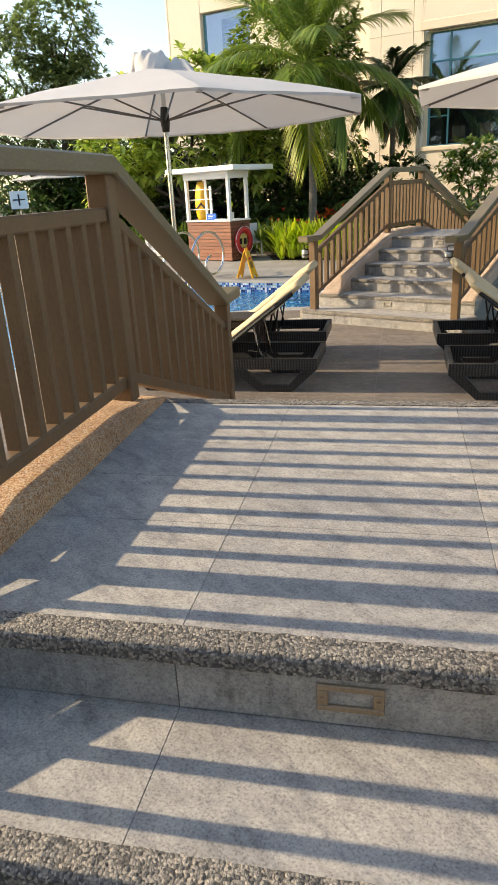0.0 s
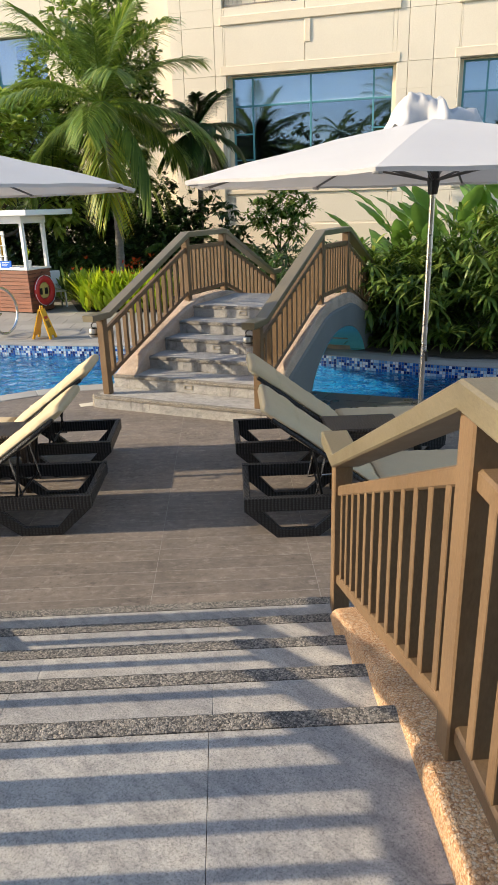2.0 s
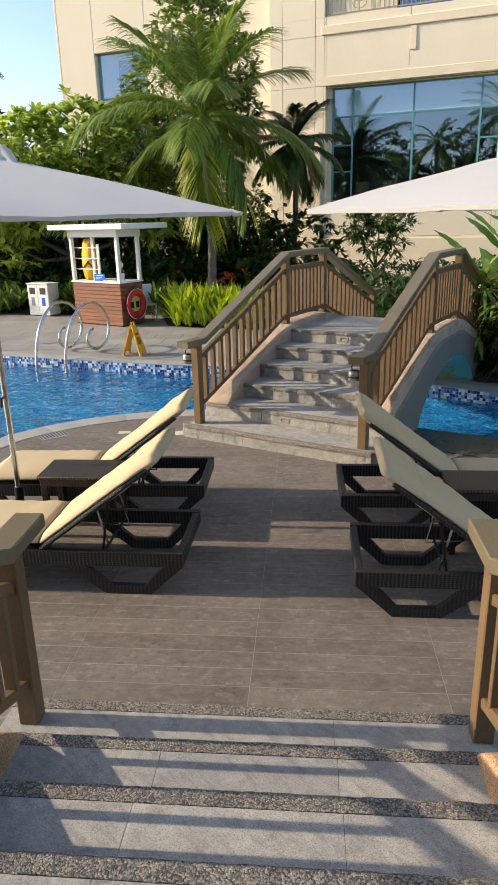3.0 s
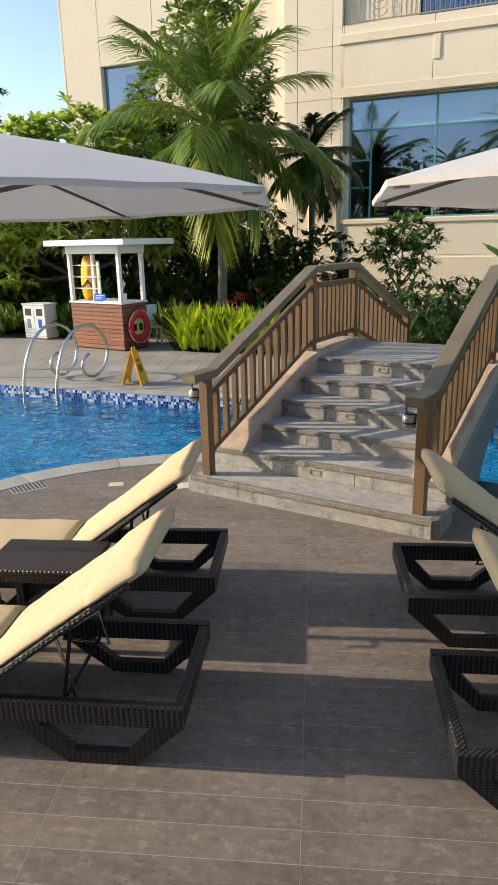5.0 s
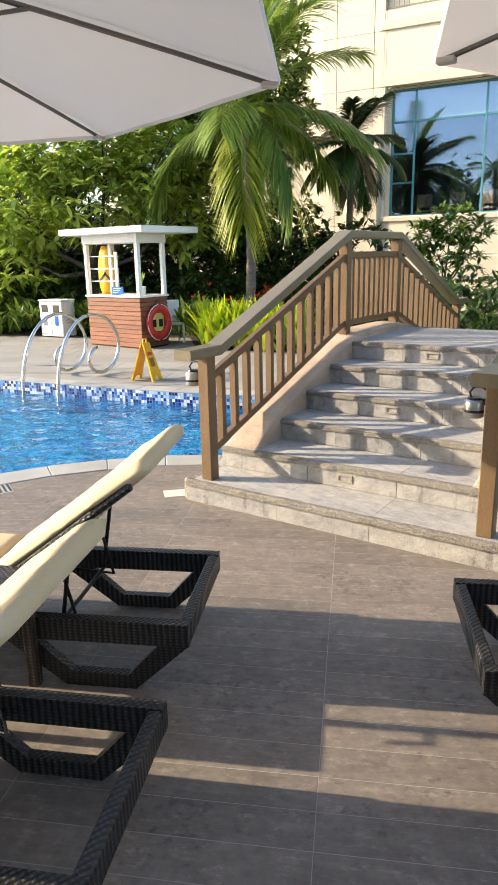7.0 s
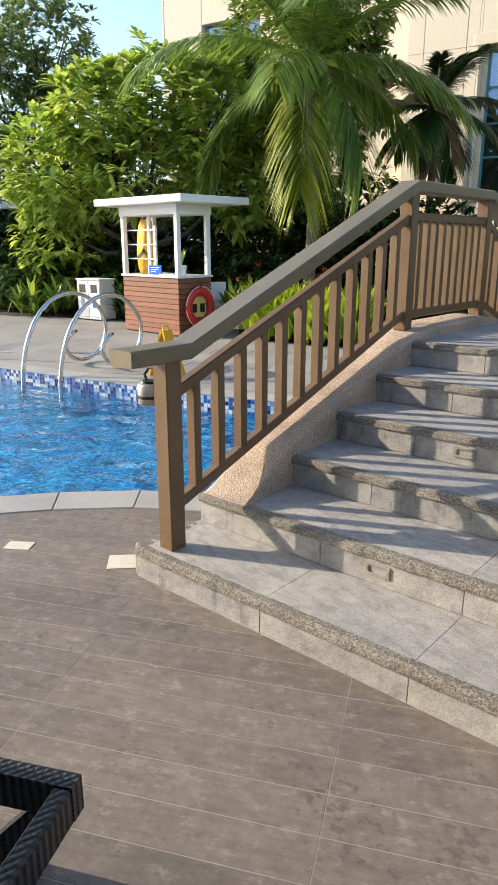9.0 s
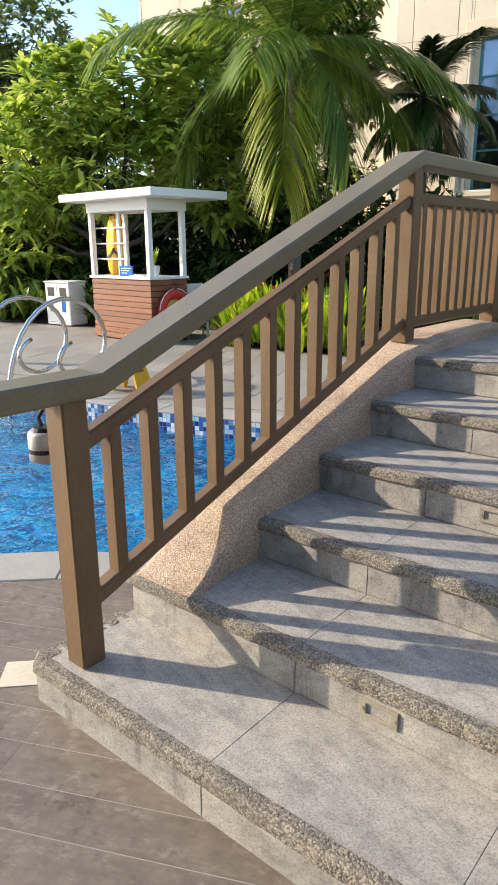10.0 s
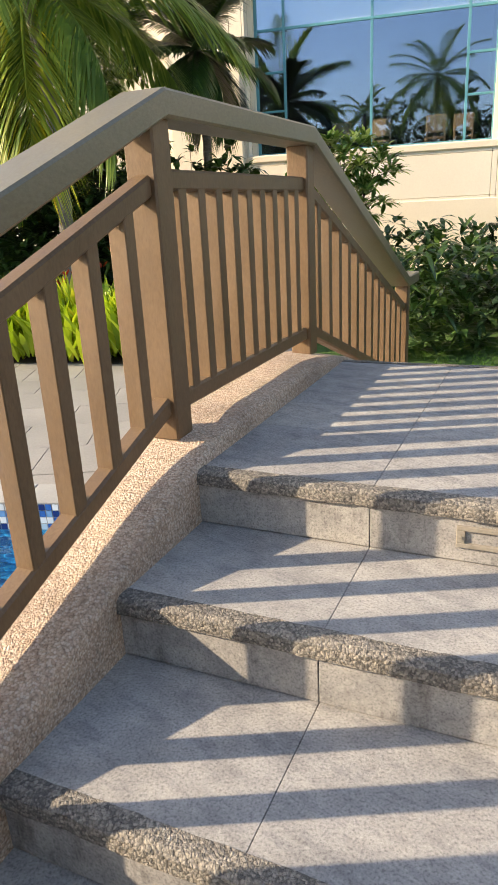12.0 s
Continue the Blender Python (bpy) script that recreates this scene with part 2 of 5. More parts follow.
BROWN.node_tree.nodes["Principled BSDF"].inputs["Coat Weight"].default_value = 0.05
BROWN.node_tree.nodes["Principled BSDF"].inputs["Coat Roughness"].default_value = 0.22
# lighter, greyer than the other rails: the sky's sheen put into the base colour
HANDRAIL = surface("sky_sheen_handrail_paint", (0.122, 0.098, 0.056), (0.204, 0.168, 0.102), 45, 2.5, 0.45, 0.14, spec=0.3, vary=0.1, stretch=(3, 1, 3))
HANDRAIL.node_tree.nodes["Principled BSDF"].inputs["Coat Weight"].default_value = 0.35
HANDRAIL.node_tree.nodes["Principled BSDF"].inputs["Coat Roughness"].default_value = 0.28
PLANK = plank_mat("wood_look_porcelain")
GROUT = surface("pale_grout", (0.24, 0.22, 0.195), (0.36, 0.33, 0.295), 150, 3, 0.9, 0.1)
PAVING = surface("grey_far_paving", (0.25, 0.235, 0.21), (0.36, 0.335, 0.30), 70, 0.9, 0.75, 0.2, vary=0.15)
DARK_STONE = surface("smooth_dark_stone", (0.035, 0.036, 0.032), (0.105, 0.10, 0.086), 70, 1.8, 0.32, 0.2, spec=0.5, vary=0.2)
COPING = surface("grey_coping_stone", (0.28, 0.275, 0.26), (0.42, 0.405, 0.37), 110, 2.5, 0.75, 0.25, vary=0.15)
WATER, BASIN = water_mat("pool_water"), basin_mat("blue_mosaic_painted_light_net")
WICKER, WICKER2 = weave("black_wicker", (0.002, 0.002, 0.002), (0.042, 0.041, 0.042)), weave("brown_wicker", (0.020, 0.013, 0.010), (0.085, 0.058, 0.042))
CUSHION = surface("cream_canvas", (0.47, 0.375, 0.235), (0.57, 0.465, 0.305), 220, 3.0, 0.9, 0.35)
CANVAS = surface("grey_white_umbrella_canvas", (0.61, 0.59, 0.575), (0.70, 0.68, 0.66), 300, 1.5, 0.85, 0.12)
ct = CANVAS.node_tree
cp, co = ct.nodes["Principled BSDF"], ct.nodes["Material Output"]
tl, tm = ct.nodes.new("ShaderNodeBsdfTranslucent"), ct.nodes.new("ShaderNodeMixShader")
tl.inputs["Color"].default_value, tm.inputs[0].default_value = (0.62, 0.58, 0.54, 1), 0.24
ct.links.new(cp.outputs[0], tm.inputs[1])
ct.links.new(tl.outputs[0], tm.inputs[2])
ct.links.new(tm.outputs[0], co.inputs["Surface"])
STEEL = surface("brushed_steel", (0.50, 0.50, 0.50), (0.66, 0.66, 0.65), 90, 3, 0.22, 0.05, 1.0)
DARK_METAL = surface("dark_metal", (0.012, 0.012, 0.012), (0.03, 0.028, 0.026), 90, 3, 0.4, 0.05, 0.6)
BRASS = surface("weathered_brass", (0.26, 0.19, 0.12), (0.40, 0.31, 0.21), 90, 8, 0.5, 0.2, 0.5)
LENS = surface("frosted_lens", (0.10, 0.12, 0.12), (0.17, 0.19, 0.18), 60, 5, 0.3, 0.05)
WHITE = surface("white_paint", (0.70, 0.70, 0.68), (0.80, 0.79, 0.76), 60, 2, 0.5, 0.06)
WOOD = surface("red_brown_cladding", (0.17, 0.055, 0.027), (0.31, 0.115, 0.057), 14, 1.5, 0.5, 0.25, vary=0.3, stretch=(1, 1, 9))
RED = plain("red_foam", (0.62, 0.035, 0.03), 0.5)
YELLOW = plain("yellow_plastic", (0.80, 0.42, 0.01), 0.4)
BLUE = plain("blue_card", (0.02, 0.13, 0.55), 0.9)
BLACK = plain("black_plastic", (0.015, 0.015, 0.016), 0.5)
GREYTEXT = plain("grey_print", (0.25, 0.26, 0.28), 0.6)
FACADE = surface("cream_facade_paint", (0.74, 0.64, 0.49), (0.81, 0.71, 0.555), 25, 0.5, 0.8, 0.12)
FACADE2 = surface("cream_trim_paint", (0.74, 0.62, 0.45), (0.80, 0.68, 0.51), 25, 0.7, 0.8, 0.1)
TEAL = plain("teal_window_frame", (0.10, 0.30, 0.34), 0.4)
GLASS = glass_mat("blue_coated_glass", (0.80, 0.85, 0.87), 0.18)
BLIND = plain("white_roller_blind", (0.86, 0.88, 0.88), 0.8)
ROOM = plain("dim_painted_room_wall", (0.10, 0.085, 0.07), 0.8)
SOIL = surface("dark_soil", (0.022, 0.016, 0.010), (0.06, 0.045, 0.03), 40, 2, 0.95, 0.5, dist=0.02)
GRASS = surface("lawn", (0.035, 0.085, 0.014), (0.085, 0.17, 0.03), 120, 1.5, 0.9, 0.6, dist=0.02)
BARK = surface("grey_bark", (0.10, 0.085, 0.07), (0.24, 0.21, 0.175), 22, 4, 0.9, 0.7, stretch=(1, 1, 4), dist=0.02)
DARK_BARK = surface("dark_bark", (0.035, 0.027, 0.02), (0.095, 0.075, 0.058), 22, 4, 0.9, 0.7, dist=0.02)
L_PALM = leaf_mat("palm_leaf", (0.11, 0.20, 0.045), (0.29, 0.40, 0.09), (0.50, 0.53, 0.16), 0.3)
L_PALM_OLD = leaf_mat("yellowed_palm_leaf", (0.26, 0.37, 0.05), (0.46, 0.48, 0.05), (0.72, 0.52, 0.02))
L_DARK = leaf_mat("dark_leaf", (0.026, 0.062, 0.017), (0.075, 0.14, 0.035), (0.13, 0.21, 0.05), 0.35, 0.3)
L_TREE = leaf_mat("tree_leaf", (0.26, 0.38, 0.08), (0.60, 0.72, 0.18), (0.72, 0.76, 0.28), 0.32, 0.55)
L_FAR = leaf_mat("far_tree_leaf", (0.11, 0.17, 0.075), (0.26, 0.34, 0.15), None, 0.6, 0.5)
L_LIME = leaf_mat("lime_leaf", (0.26, 0.40, 0.02), (0.52, 0.64, 0.04), (0.70, 0.64, 0.06))
L_BUSH = leaf_mat("glossy_bush_leaf", (0.07, 0.14, 0.03), (0.22, 0.33, 0.07), (0.46, 0.52, 0.13), 0.3)
L_PLUM = leaf_mat("whorled_leaf", (0.09, 0.18, 0.05), (0.30, 0.44, 0.12), (0.56, 0.64, 0.24), 0.25)
L_BANANA = leaf_mat("broad_leaf", (0.11, 0.25, 0.05), (0.22, 0.38, 0.10), None, 0.35)
L_RED = leaf_mat("red_bract", (0.40, 0.03, 0.015), (0.62, 0.10, 0.02))

# ---- mesh tools ----
def mesh_ob(name, bm, material, smooth=False):
    me = bpy.data.meshes.new(name)
    bm.to_mesh(me)
    bm.free()
    if smooth:
        me.shade_smooth()
    if material:
        me.materials.append(material)
    return new(name, me)


def part(name, bm, material, parent, label="", smooth=False):
    ob = mesh_ob(name, bm, material, smooth)
    ob.parent = parent
    if label:
        tagged(ob, label)
    return ob


def share(name, me, m, parent):
    ob = new(name, me)
    ob.parent = parent
    ob.matrix_basis = m
    return ob


def thing(name, m, label, category, group="", kind=""):
    ob = new(name)
    ob.empty_display_size = 0.2
    ob.matrix_basis = m
    return tagged(ob, label, category, group, kind)


def structure(name, bm, material, label, category="", smooth=False):
    return tagged(mesh_ob(name, bm, material, smooth), label, category or name, kind="structure")


def face(bm, pts):
    return bm.faces.new([bm.verts.new(p) for p in pts])


def cbox(bm, x0, x1, y0, y1, z0, z1, b=0.004, m=None):
    """A box with chamfered edges."""
    b = min(b, (x1 - x0) * 0.4, (y1 - y0) * 0.4, (z1 - z0) * 0.4)
    c = {}
    for i, x in ((0, x0), (1, x1)):
        for j, y in ((0, y0), (1, y1)):
            for k, z in ((0, z0), (1, z1)):
                sx, sy, sz = b * (1 - 2 * i), b * (1 - 2 * j), b * (1 - 2 * k)
                for a, p in enumerate(((x, y + sy, z + sz), (x + sx, y, z + sz), (x + sx, y + sy, z))):
                    p = Vector(p)
                    c[i, j, k, a] = bm.verts.new(m @ p if m else p)
    f = bm.faces.new
    q = ((0, 0), (0, 1), (1, 1), (1, 0))
    for s in (0, 1):
        for a, key in ((0, lambda j, k: (s, j, k, 0)), (1, lambda i, k: (i, s, k, 1)), (2, lambda i, j: (i, j, s, 2))):
            f([c[key(*e)] for e in q])
    for s in (0, 1):
        for r in (0, 1):
            f([c[s, r, 0, 0], c[s, r, 1, 0], c[s, r, 1, 1], c[s, r, 0, 1]])
            f([c[s, 0, r, 0], c[s, 1, r, 0], c[s, 1, r, 2], c[s, 0, r, 2]])
            f([c[0, s, r, 1], c[1, s, r, 1], c[1, s, r, 2], c[0, s, r, 2]])
            for w in (0, 1):
                f([c[s, r, w, a] for a in (0, 1, 2)])
    bmesh.ops.recalc_face_normals(bm, faces=bm.faces[:])
    return bm


def box_bm(x0, x1, y0, y1, z0, z1, b=0.004, m=None):
    return cbox(bmesh.new(), x0, x1, y0, y1, z0, z1, b, m)


def tube(bm, pts, radii, sides=8, caps=True):
    """A round bar along points; radii: one or one a point."""
    pts = [Vector(p) for p in pts]
    if isinstance(radii, (int, float)):
        radii = [radii] * len(pts)
    rings, ref = [], None
    for i, p in enumerate(pts):
        d = (pts[min(i + 1, len(pts) - 1)] - pts[max(i - 1, 0)]).normalized()
        if ref is None:
            ref = Vector((0, 0, 1)) if abs(d.z) < 0.9 else Vector((1, 0, 0))
        a = (ref - d * ref.dot(d)).normalized()
        ref = a
        b = d.cross(a)
        rings.append([bm.verts.new(p + (a * math.cos(w) + b * math.sin(w)) * radii[i]) for w in (2 * math.pi * k / sides for k in range(sides))])
    for r, s in zip(rings, rings[1:]):
        for k in range(sides):
            bm.faces.new((r[k], r[(k + 1) % sides], s[(k + 1) % sides], s[k]))
    if caps:
        bm.faces.new(rings[0][::-1])
        bm.faces.new(rings[-1])
    bmesh.ops.recalc_face_normals(bm, faces=bm.faces[:])
    return bm


def tube_bm(pts, radii, sides=8, caps=True):
    return tube(bmesh.new(), pts, radii, sides, caps)


def loft(bm, sections, closed=True):
    """Sections with the same count of points, joined; ends capped."""
    rs = [[bm.verts.new(p) for p in s] for s in sections]
    n = len(rs[0])
    for r, s in zip(rs, rs[1:]):
        for k in range(n if closed else n - 1):
            bm.faces.new((r[k], r[(k + 1) % n], s[(k + 1) % n], s[k]))
    if closed:
        bm.faces.new(rs[0][::-1])
        bm.faces.new(rs[-1])
    bmesh.ops.recalc_face_normals(bm, faces=bm.faces[:])
    return bm


def prism(bm, outline, axis, a, b):
    """An outline of 2D points pulled along an axis from a to b."""
    def at(p, w):
        return {"x": (w, p[0], p[1]), "y": (p[0], w, p[1]), "z": (p[0], p[1], w)}[axis]
    return loft(bm, [[at(p, a) for p in outline], [at(p, b) for p in outline]])


def writing(name, text, size, m, material, parent=None, depth=0.001):
    cu = bpy.data.curves.new(name, "FONT")
    cu.body, cu.size, cu.extrude = text, size, depth
    cu.align_x, cu.align_y = "CENTER", "CENTER"
    tmp = bpy.data.objects.new("tmp", cu)
    me = bpy.data.meshes.new_from_object(tmp)
    bpy.data.objects.remove(tmp)
    me.materials.clear()
    me.materials.append(material)
    ob = new(name, me)
    ob.parent = parent
    ob.matrix_basis = m
    return ob


def curve_at(pts, x):
    xs, ys = zip(*pts)
    return float(np.interp(x, xs, ys))

# ---- ground, pool ----
NEAR_EDGE = [(-40, 2.0), (-12, 2.6), (-5.2, 3.4), (-4.45, 5.4), (-4.15, 7.6), (-3.85, 9.1), (-3.3, 9.85), (-2.6, 10.33), (-1.6, 10.68), (-0.3, 10.6), (0.8, 10.2), (1.6, 9.75), (3.1, 9.1), (6, 7.6), (12, 5.5), (40, 4)]
FAR_EDGE = [(-40, 26), (-9, 15.6), (-5.7, 14.6), (-4.6, 14.28), (-3.1, 13.85), (-2.1, 13.62), (-0.6, 13.4), (0.7, 13.0), (1.7, 12.35), (2.5, 11.8), (3.8, 11.0), (6, 10.2), (12, 9.2), (40, 9)]
WATER_Z, BASIN_Z = -0.19, -1.15
XS = sorted({-40.0, -30.0, -20.0, *np.round(np.arange(-12, 12.01, 0.25), 2).tolist(), 20.0, 30.0, 40.0})


def near_y(x):
    return sum(curve_at(NEAR_EDGE, x + d) for d in (-0.3, -0.15, 0, 0.15, 0.3)) / 5


def far_y(x):
    return sum(curve_at(FAR_EDGE, x + d) for d in (-0.4, -0.2, 0, 0.2, 0.4)) / 5


def strip(bm, f0, f1):
    a = [bm.verts.new(f0(x)) for x in XS]
    b = [bm.verts.new(f1(x)) for x in XS]
    for i in range(len(XS) - 1):
        bm.faces.new((a[i], a[i + 1], b[i + 1], b[i]))


bm = bmesh.new()
strip(bm, lambda x: (x, -25, 0.0034), lambda x: (x, near_y(x), 0.0034))
structure("deck_bed", bm, GROUT, "pale mortar bed under the pool deck tiles", "floor")
bm = bmesh.new()
strip(bm, lambda x: (x, far_y(x), -0.004), lambda x: (x, far_y(x) + 0.8, -0.004))
strip(bm, lambda x: (x, far_y(x) + 0.8, -0.004), lambda x: (x, 30, -0.004))
structure("pavement_far", bm, PAVING, "grey stone paving beyond the pool", "pavement")
bm = bmesh.new()
face(bm, [(-900, -900, -1.5), (900, -900, -1.5), (900, 900, -1.5), (-900, 900, -1.5)])
structure("ground", bm, SOIL, "dark earth reaching to the horizon", "ground")
bm = bmesh.new()
strip(bm, lambda x: (x, near_y(x) - 0.3, BASIN_Z), lambda x: (x, far_y(x) + 0.3, BASIN_Z))
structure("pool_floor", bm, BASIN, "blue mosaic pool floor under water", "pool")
bm = bmesh.new()
strip(bm, lambda x: (x, near_y(x), -0.01), lambda x: (x, near_y(x), BASIN_Z))
strip(bm, lambda x: (x, far_y(x), -0.01), lambda x: (x, far_y(x), BASIN_Z))
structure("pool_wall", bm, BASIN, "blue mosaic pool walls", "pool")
bm = bmesh.new()
strip(bm, lambda x: (x, near_y(x) + 0.001, WATER_Z), lambda x: (x, far_y(x) - 0.001, WATER_Z))
water = structure("water", bm, WATER, "rippled clear blue pool water", "water")
water.visible_shadow = False


def coping(name, fy, side, x0, x1, step, label, stone=COPING):
    """Stones along the pool's edge, each with its own joint."""
    root = thing(name, Matrix(), label, "coping", kind="structure")
    x = x0
    while x < x1:
        xe = x + step / math.hypot(1, (fy(x + 0.2) - fy(x)) / 0.2)
        bm = bmesh.new()
        top, w, g = 0.012 if side < 0 else 0.004, 0.30 * side, 0.0025
        p = [(x + g, fy(x + g)), (xe - g, fy(xe - g))]
        n0, n1 = (Vector((fy(c - 0.1) - fy(c + 0.1), 0.2)).normalized() * w for c in (x, xe))
        q = [Vector(p[0]), Vector(p[1]), Vector(p[1]) + n1, Vector(p[0]) + n0]
        if side < 0:
            q = [q[0] - n0 * 0.06, q[1] - n1 * 0.06, q[2], q[3]]
        prism(bm, [tuple(v) for v in q], "z", -0.05, top)
        bmesh.ops.bevel(bm, geom=[e for e in bm.edges if e.verts[0].co.z > 0 and e.verts[1].co.z > 0], offset=0.006, segments=1, affect="EDGES")
        part("coping_stone", bm, stone, root)
        x = xe


coping("coping_near", near_y, -1, -4.6, 1.2, 0.55, "grey stone coping along the near pool edge")
coping("coping_dark", near_y, -1, 1.225, 6.0, 0.55, "dark smooth stone coping along the pool edge", DARK_STONE)
bm = bmesh.new()
xs = [1.35 + 0.15 * i for i in range(18)]
prism(bm, [(x, near_y(x) - 0.34) for x in xs] + [(x, near_y(x) - 0.80) for x in reversed(xs)], "z", 0.004, 0.013)
structure("wet_ledge", bm, DARK_STONE, "dark smooth stone ledge between deck tiles and coping", "ledge")
coping("coping_far", far_y, 1, -9.5, 7.0, 0.6, "grey stone coping along the far pool edge")

# mosaic band under the coping of the far side and the right of the near side
MOSAIC = node_mat("mosaic_band")
mt, tt, pp = MOSAIC
rr = random_of(tt, True)
tt.links.new(ramp(tt, rr, [(0.0, (0.012, 0.03, 0.15)), (0.22, (0.03, 0.11, 0.38)), (0.45, (0.14, 0.30, 0.55)), (0.62, (0.40, 0.55, 0.68)), (0.80, (0.66, 0.70, 0.72))]), pp.inputs["Base Color"])
pp.inputs["Roughness"].default_value = 0.18
for e in tt.nodes:
    if e.bl_idname == "ShaderNodeValToRGB":
        e.color_ramp.interpolation = "CONSTANT"
bm = bmesh.new()
x = -9.5
while x < 7.5:
    xe = x + 0.046 / math.hypot(1, (far_y(x + 0.05) - far_y(x)) / 0.05)
    y0, y1 = far_y(x) - 0.002, far_y(xe) - 0.002
    for r in range(4):
        z0 = -0.012 - r * 0.046
        face(bm, [(x + 0.003, y0 - 0.004, z0 - 0.042), (xe - 0.003, y1 - 0.004, z0 - 0.042), (xe - 0.003, y1 - 0.004, z0), (x + 0.003, y0 - 0.004, z0)])
    x = xe
gb = bmesh.new()
strip(gb, lambda x: (x, far_y(x) - 0.003, -0.012), lambda x: (x, far_y(x) - 0.003, -0.20))
structure("mosaic_grout", gb, COPING, "pale grout behind the mosaic band", "pool")
band = tagged(mesh_ob("mosaic_band", bm, mt), "band of mixed blue and white pool mosaic tiles", "mosaic tiles", kind="stuff")

# ---- deck of plank tiles between the two bridges ----
deck = thing("floor_deck", Matrix(), "brown-grey wood-look porcelain plank deck between the bridges", "floor", kind="structure")
PL, PW = 1.09, 0.16
tile_meshes = []
for w in (PL, PL * 0.5):
    b = box_bm(-w / 2 + 0.0013, w / 2 - 0.0013, -PW / 2 + 0.0017, PW / 2 - 0.0017, -0.02, 0.004, 0.0006)
    me = bpy.data.meshes.new("plank")
    b.to_mesh(me)
    b.free()
    me.materials.append(PLANK)
    tile_meshes.append(me)
far_planks = bmesh.new()
for i in range(-4, 4):
    cx = -0.19 + (i + 0.5) * PL
    for j in range(-3, 46):
        cy = 4.62 + (j + 0.5) * PW
        xa, xb, ya, yb = cx - PL / 2 + 0.0013, cx + PL / 2 - 0.0013, cy - PW / 2 + 0.0017, cy + PW / 2 - 0.0017
        cut = [near_y(x) - 0.302 * math.hypot(1, (near_y(x + 0.1) - near_y(x - 0.1)) / 0.2) for x in (xa, cx, xb)]
        if min(cut) < yb:
            n_cut = 8
            xs_c = [xa + (xb - xa) * q / n_cut for q in range(n_cut + 1)]
            tops = [min(yb, near_y(x) - 0.302 * math.hypot(1, (near_y(x + 0.1) - near_y(x - 0.1)) / 0.2)) for x in xs_c]
            b = bmesh.new()
            for q in range(n_cut):
                if tops[q] > ya + 0.004 and tops[q + 1] > ya + 0.004:
                    prism(b, [(xs_c[q], ya), (xs_c[q + 1], ya), (xs_c[q + 1], tops[q + 1]), (xs_c[q], tops[q])], "z", -0.02, 0.004)
            if b.faces:
                part("cut_plank", b, PLANK, deck)
            else:
                b.free()
            continue
        if cy < 4.5 and -1.5 < cx < 1.2:
            continue
        if -2 <= i <= 1:
            share("plank", tile_meshes[0], pose(cx, cy, random.uniform(-0.0002, 0.0003)), deck)
        else:
            cbox(far_planks, cx - PL / 2 + 0.0013, cx + PL / 2 - 0.0013, cy - PW / 2 + 0.0017, cy + PW / 2 - 0.0017, -0.02, 0.004, 0.0006)
vs_, fs_ = [], []
for i in range(-12, 13):
    for j in range(-110, 33):
        cx, cy = -0.19 + (i + 0.5) * PL, 4.62 + (j + 0.5) * PW
        xa, xb, ya, yb = cx - PL / 2 + 0.0013, cx + PL / 2 - 0.0013, cy - PW / 2 + 0.0017, cy + PW / 2 - 0.0017
        if (-4 <= i < 4 and j >= -3) or (abs(cx + 0.18) < 1.4 and -1.2 < cy < 4.6) or yb > min(near_y(xa), near_y(xb)) - 0.32:
            continue
        k = len(vs_)
        vs_ += [(xa, ya, 0.004), (xb, ya, 0.004), (xb, yb, 0.004), (xa, yb, 0.004), (xa, ya, -0.02), (xb, ya, -0.02), (xb, yb, -0.02), (xa, yb, -0.02)]
        fs_ += [tuple(k + q for q in f) for f in ((0, 1, 2, 3), (0, 4, 5, 1), (1, 5, 6, 2), (2, 6, 7, 3), (3, 7, 4, 0))]
me = bpy.data.meshes.new("plank_field")
me.from_pydata(vs_, [], fs_)
far_planks.from_mesh(me)
ob = part("plank_field", far_planks, PLANK, deck, "more plank tiles of the same deck")
tagged(ob, kind="stuff")

# far paving slabs
pave = bmesh.new()
for i in range(-16, 10):
    for j in range(0, 16):
        x, y = i * 0.6 - 0.3 * (j % 2), 13.4 + j * 0.6
        if y < max(far_y(x), far_y(x + 0.6)) + 0.32 or y > 19.6:
            continue
        cbox(pave, x + 0.003, x + 0.597, y + 0.003, y + 0.597, -0.02, 0.003 + random.uniform(0, 0.0015), 0.002)
tagged(mesh_ob("paving_slabs", pave, surface("paving_slab", (0.24, 0.225, 0.20), (0.36, 0.335, 0.30), 70, 1.1, 0.7, 0.2, vary=0.16, island=True)), "large grey paving slabs round the kiosk", "paving", kind="stuff")

# ---- the two footbridges ----
def vloft(path, u0, u1, h):
    """A board that follows (v, z) points, between u0 and u1, h thick, with eased edges."""
    e = min(0.008, h * 0.2)
    secs = []
    for v, z in path:
        secs.append([(u0, v, z - h + e), (u0, v, z - e), (u0 + e, v, z), (u1 - e, v, z), (u1, v, z - e), (u1, v, z - h + e), (u1 - e, v, z - h), (u0 + e, v, z - h)])
    return loft(bmesh.new(), secs)


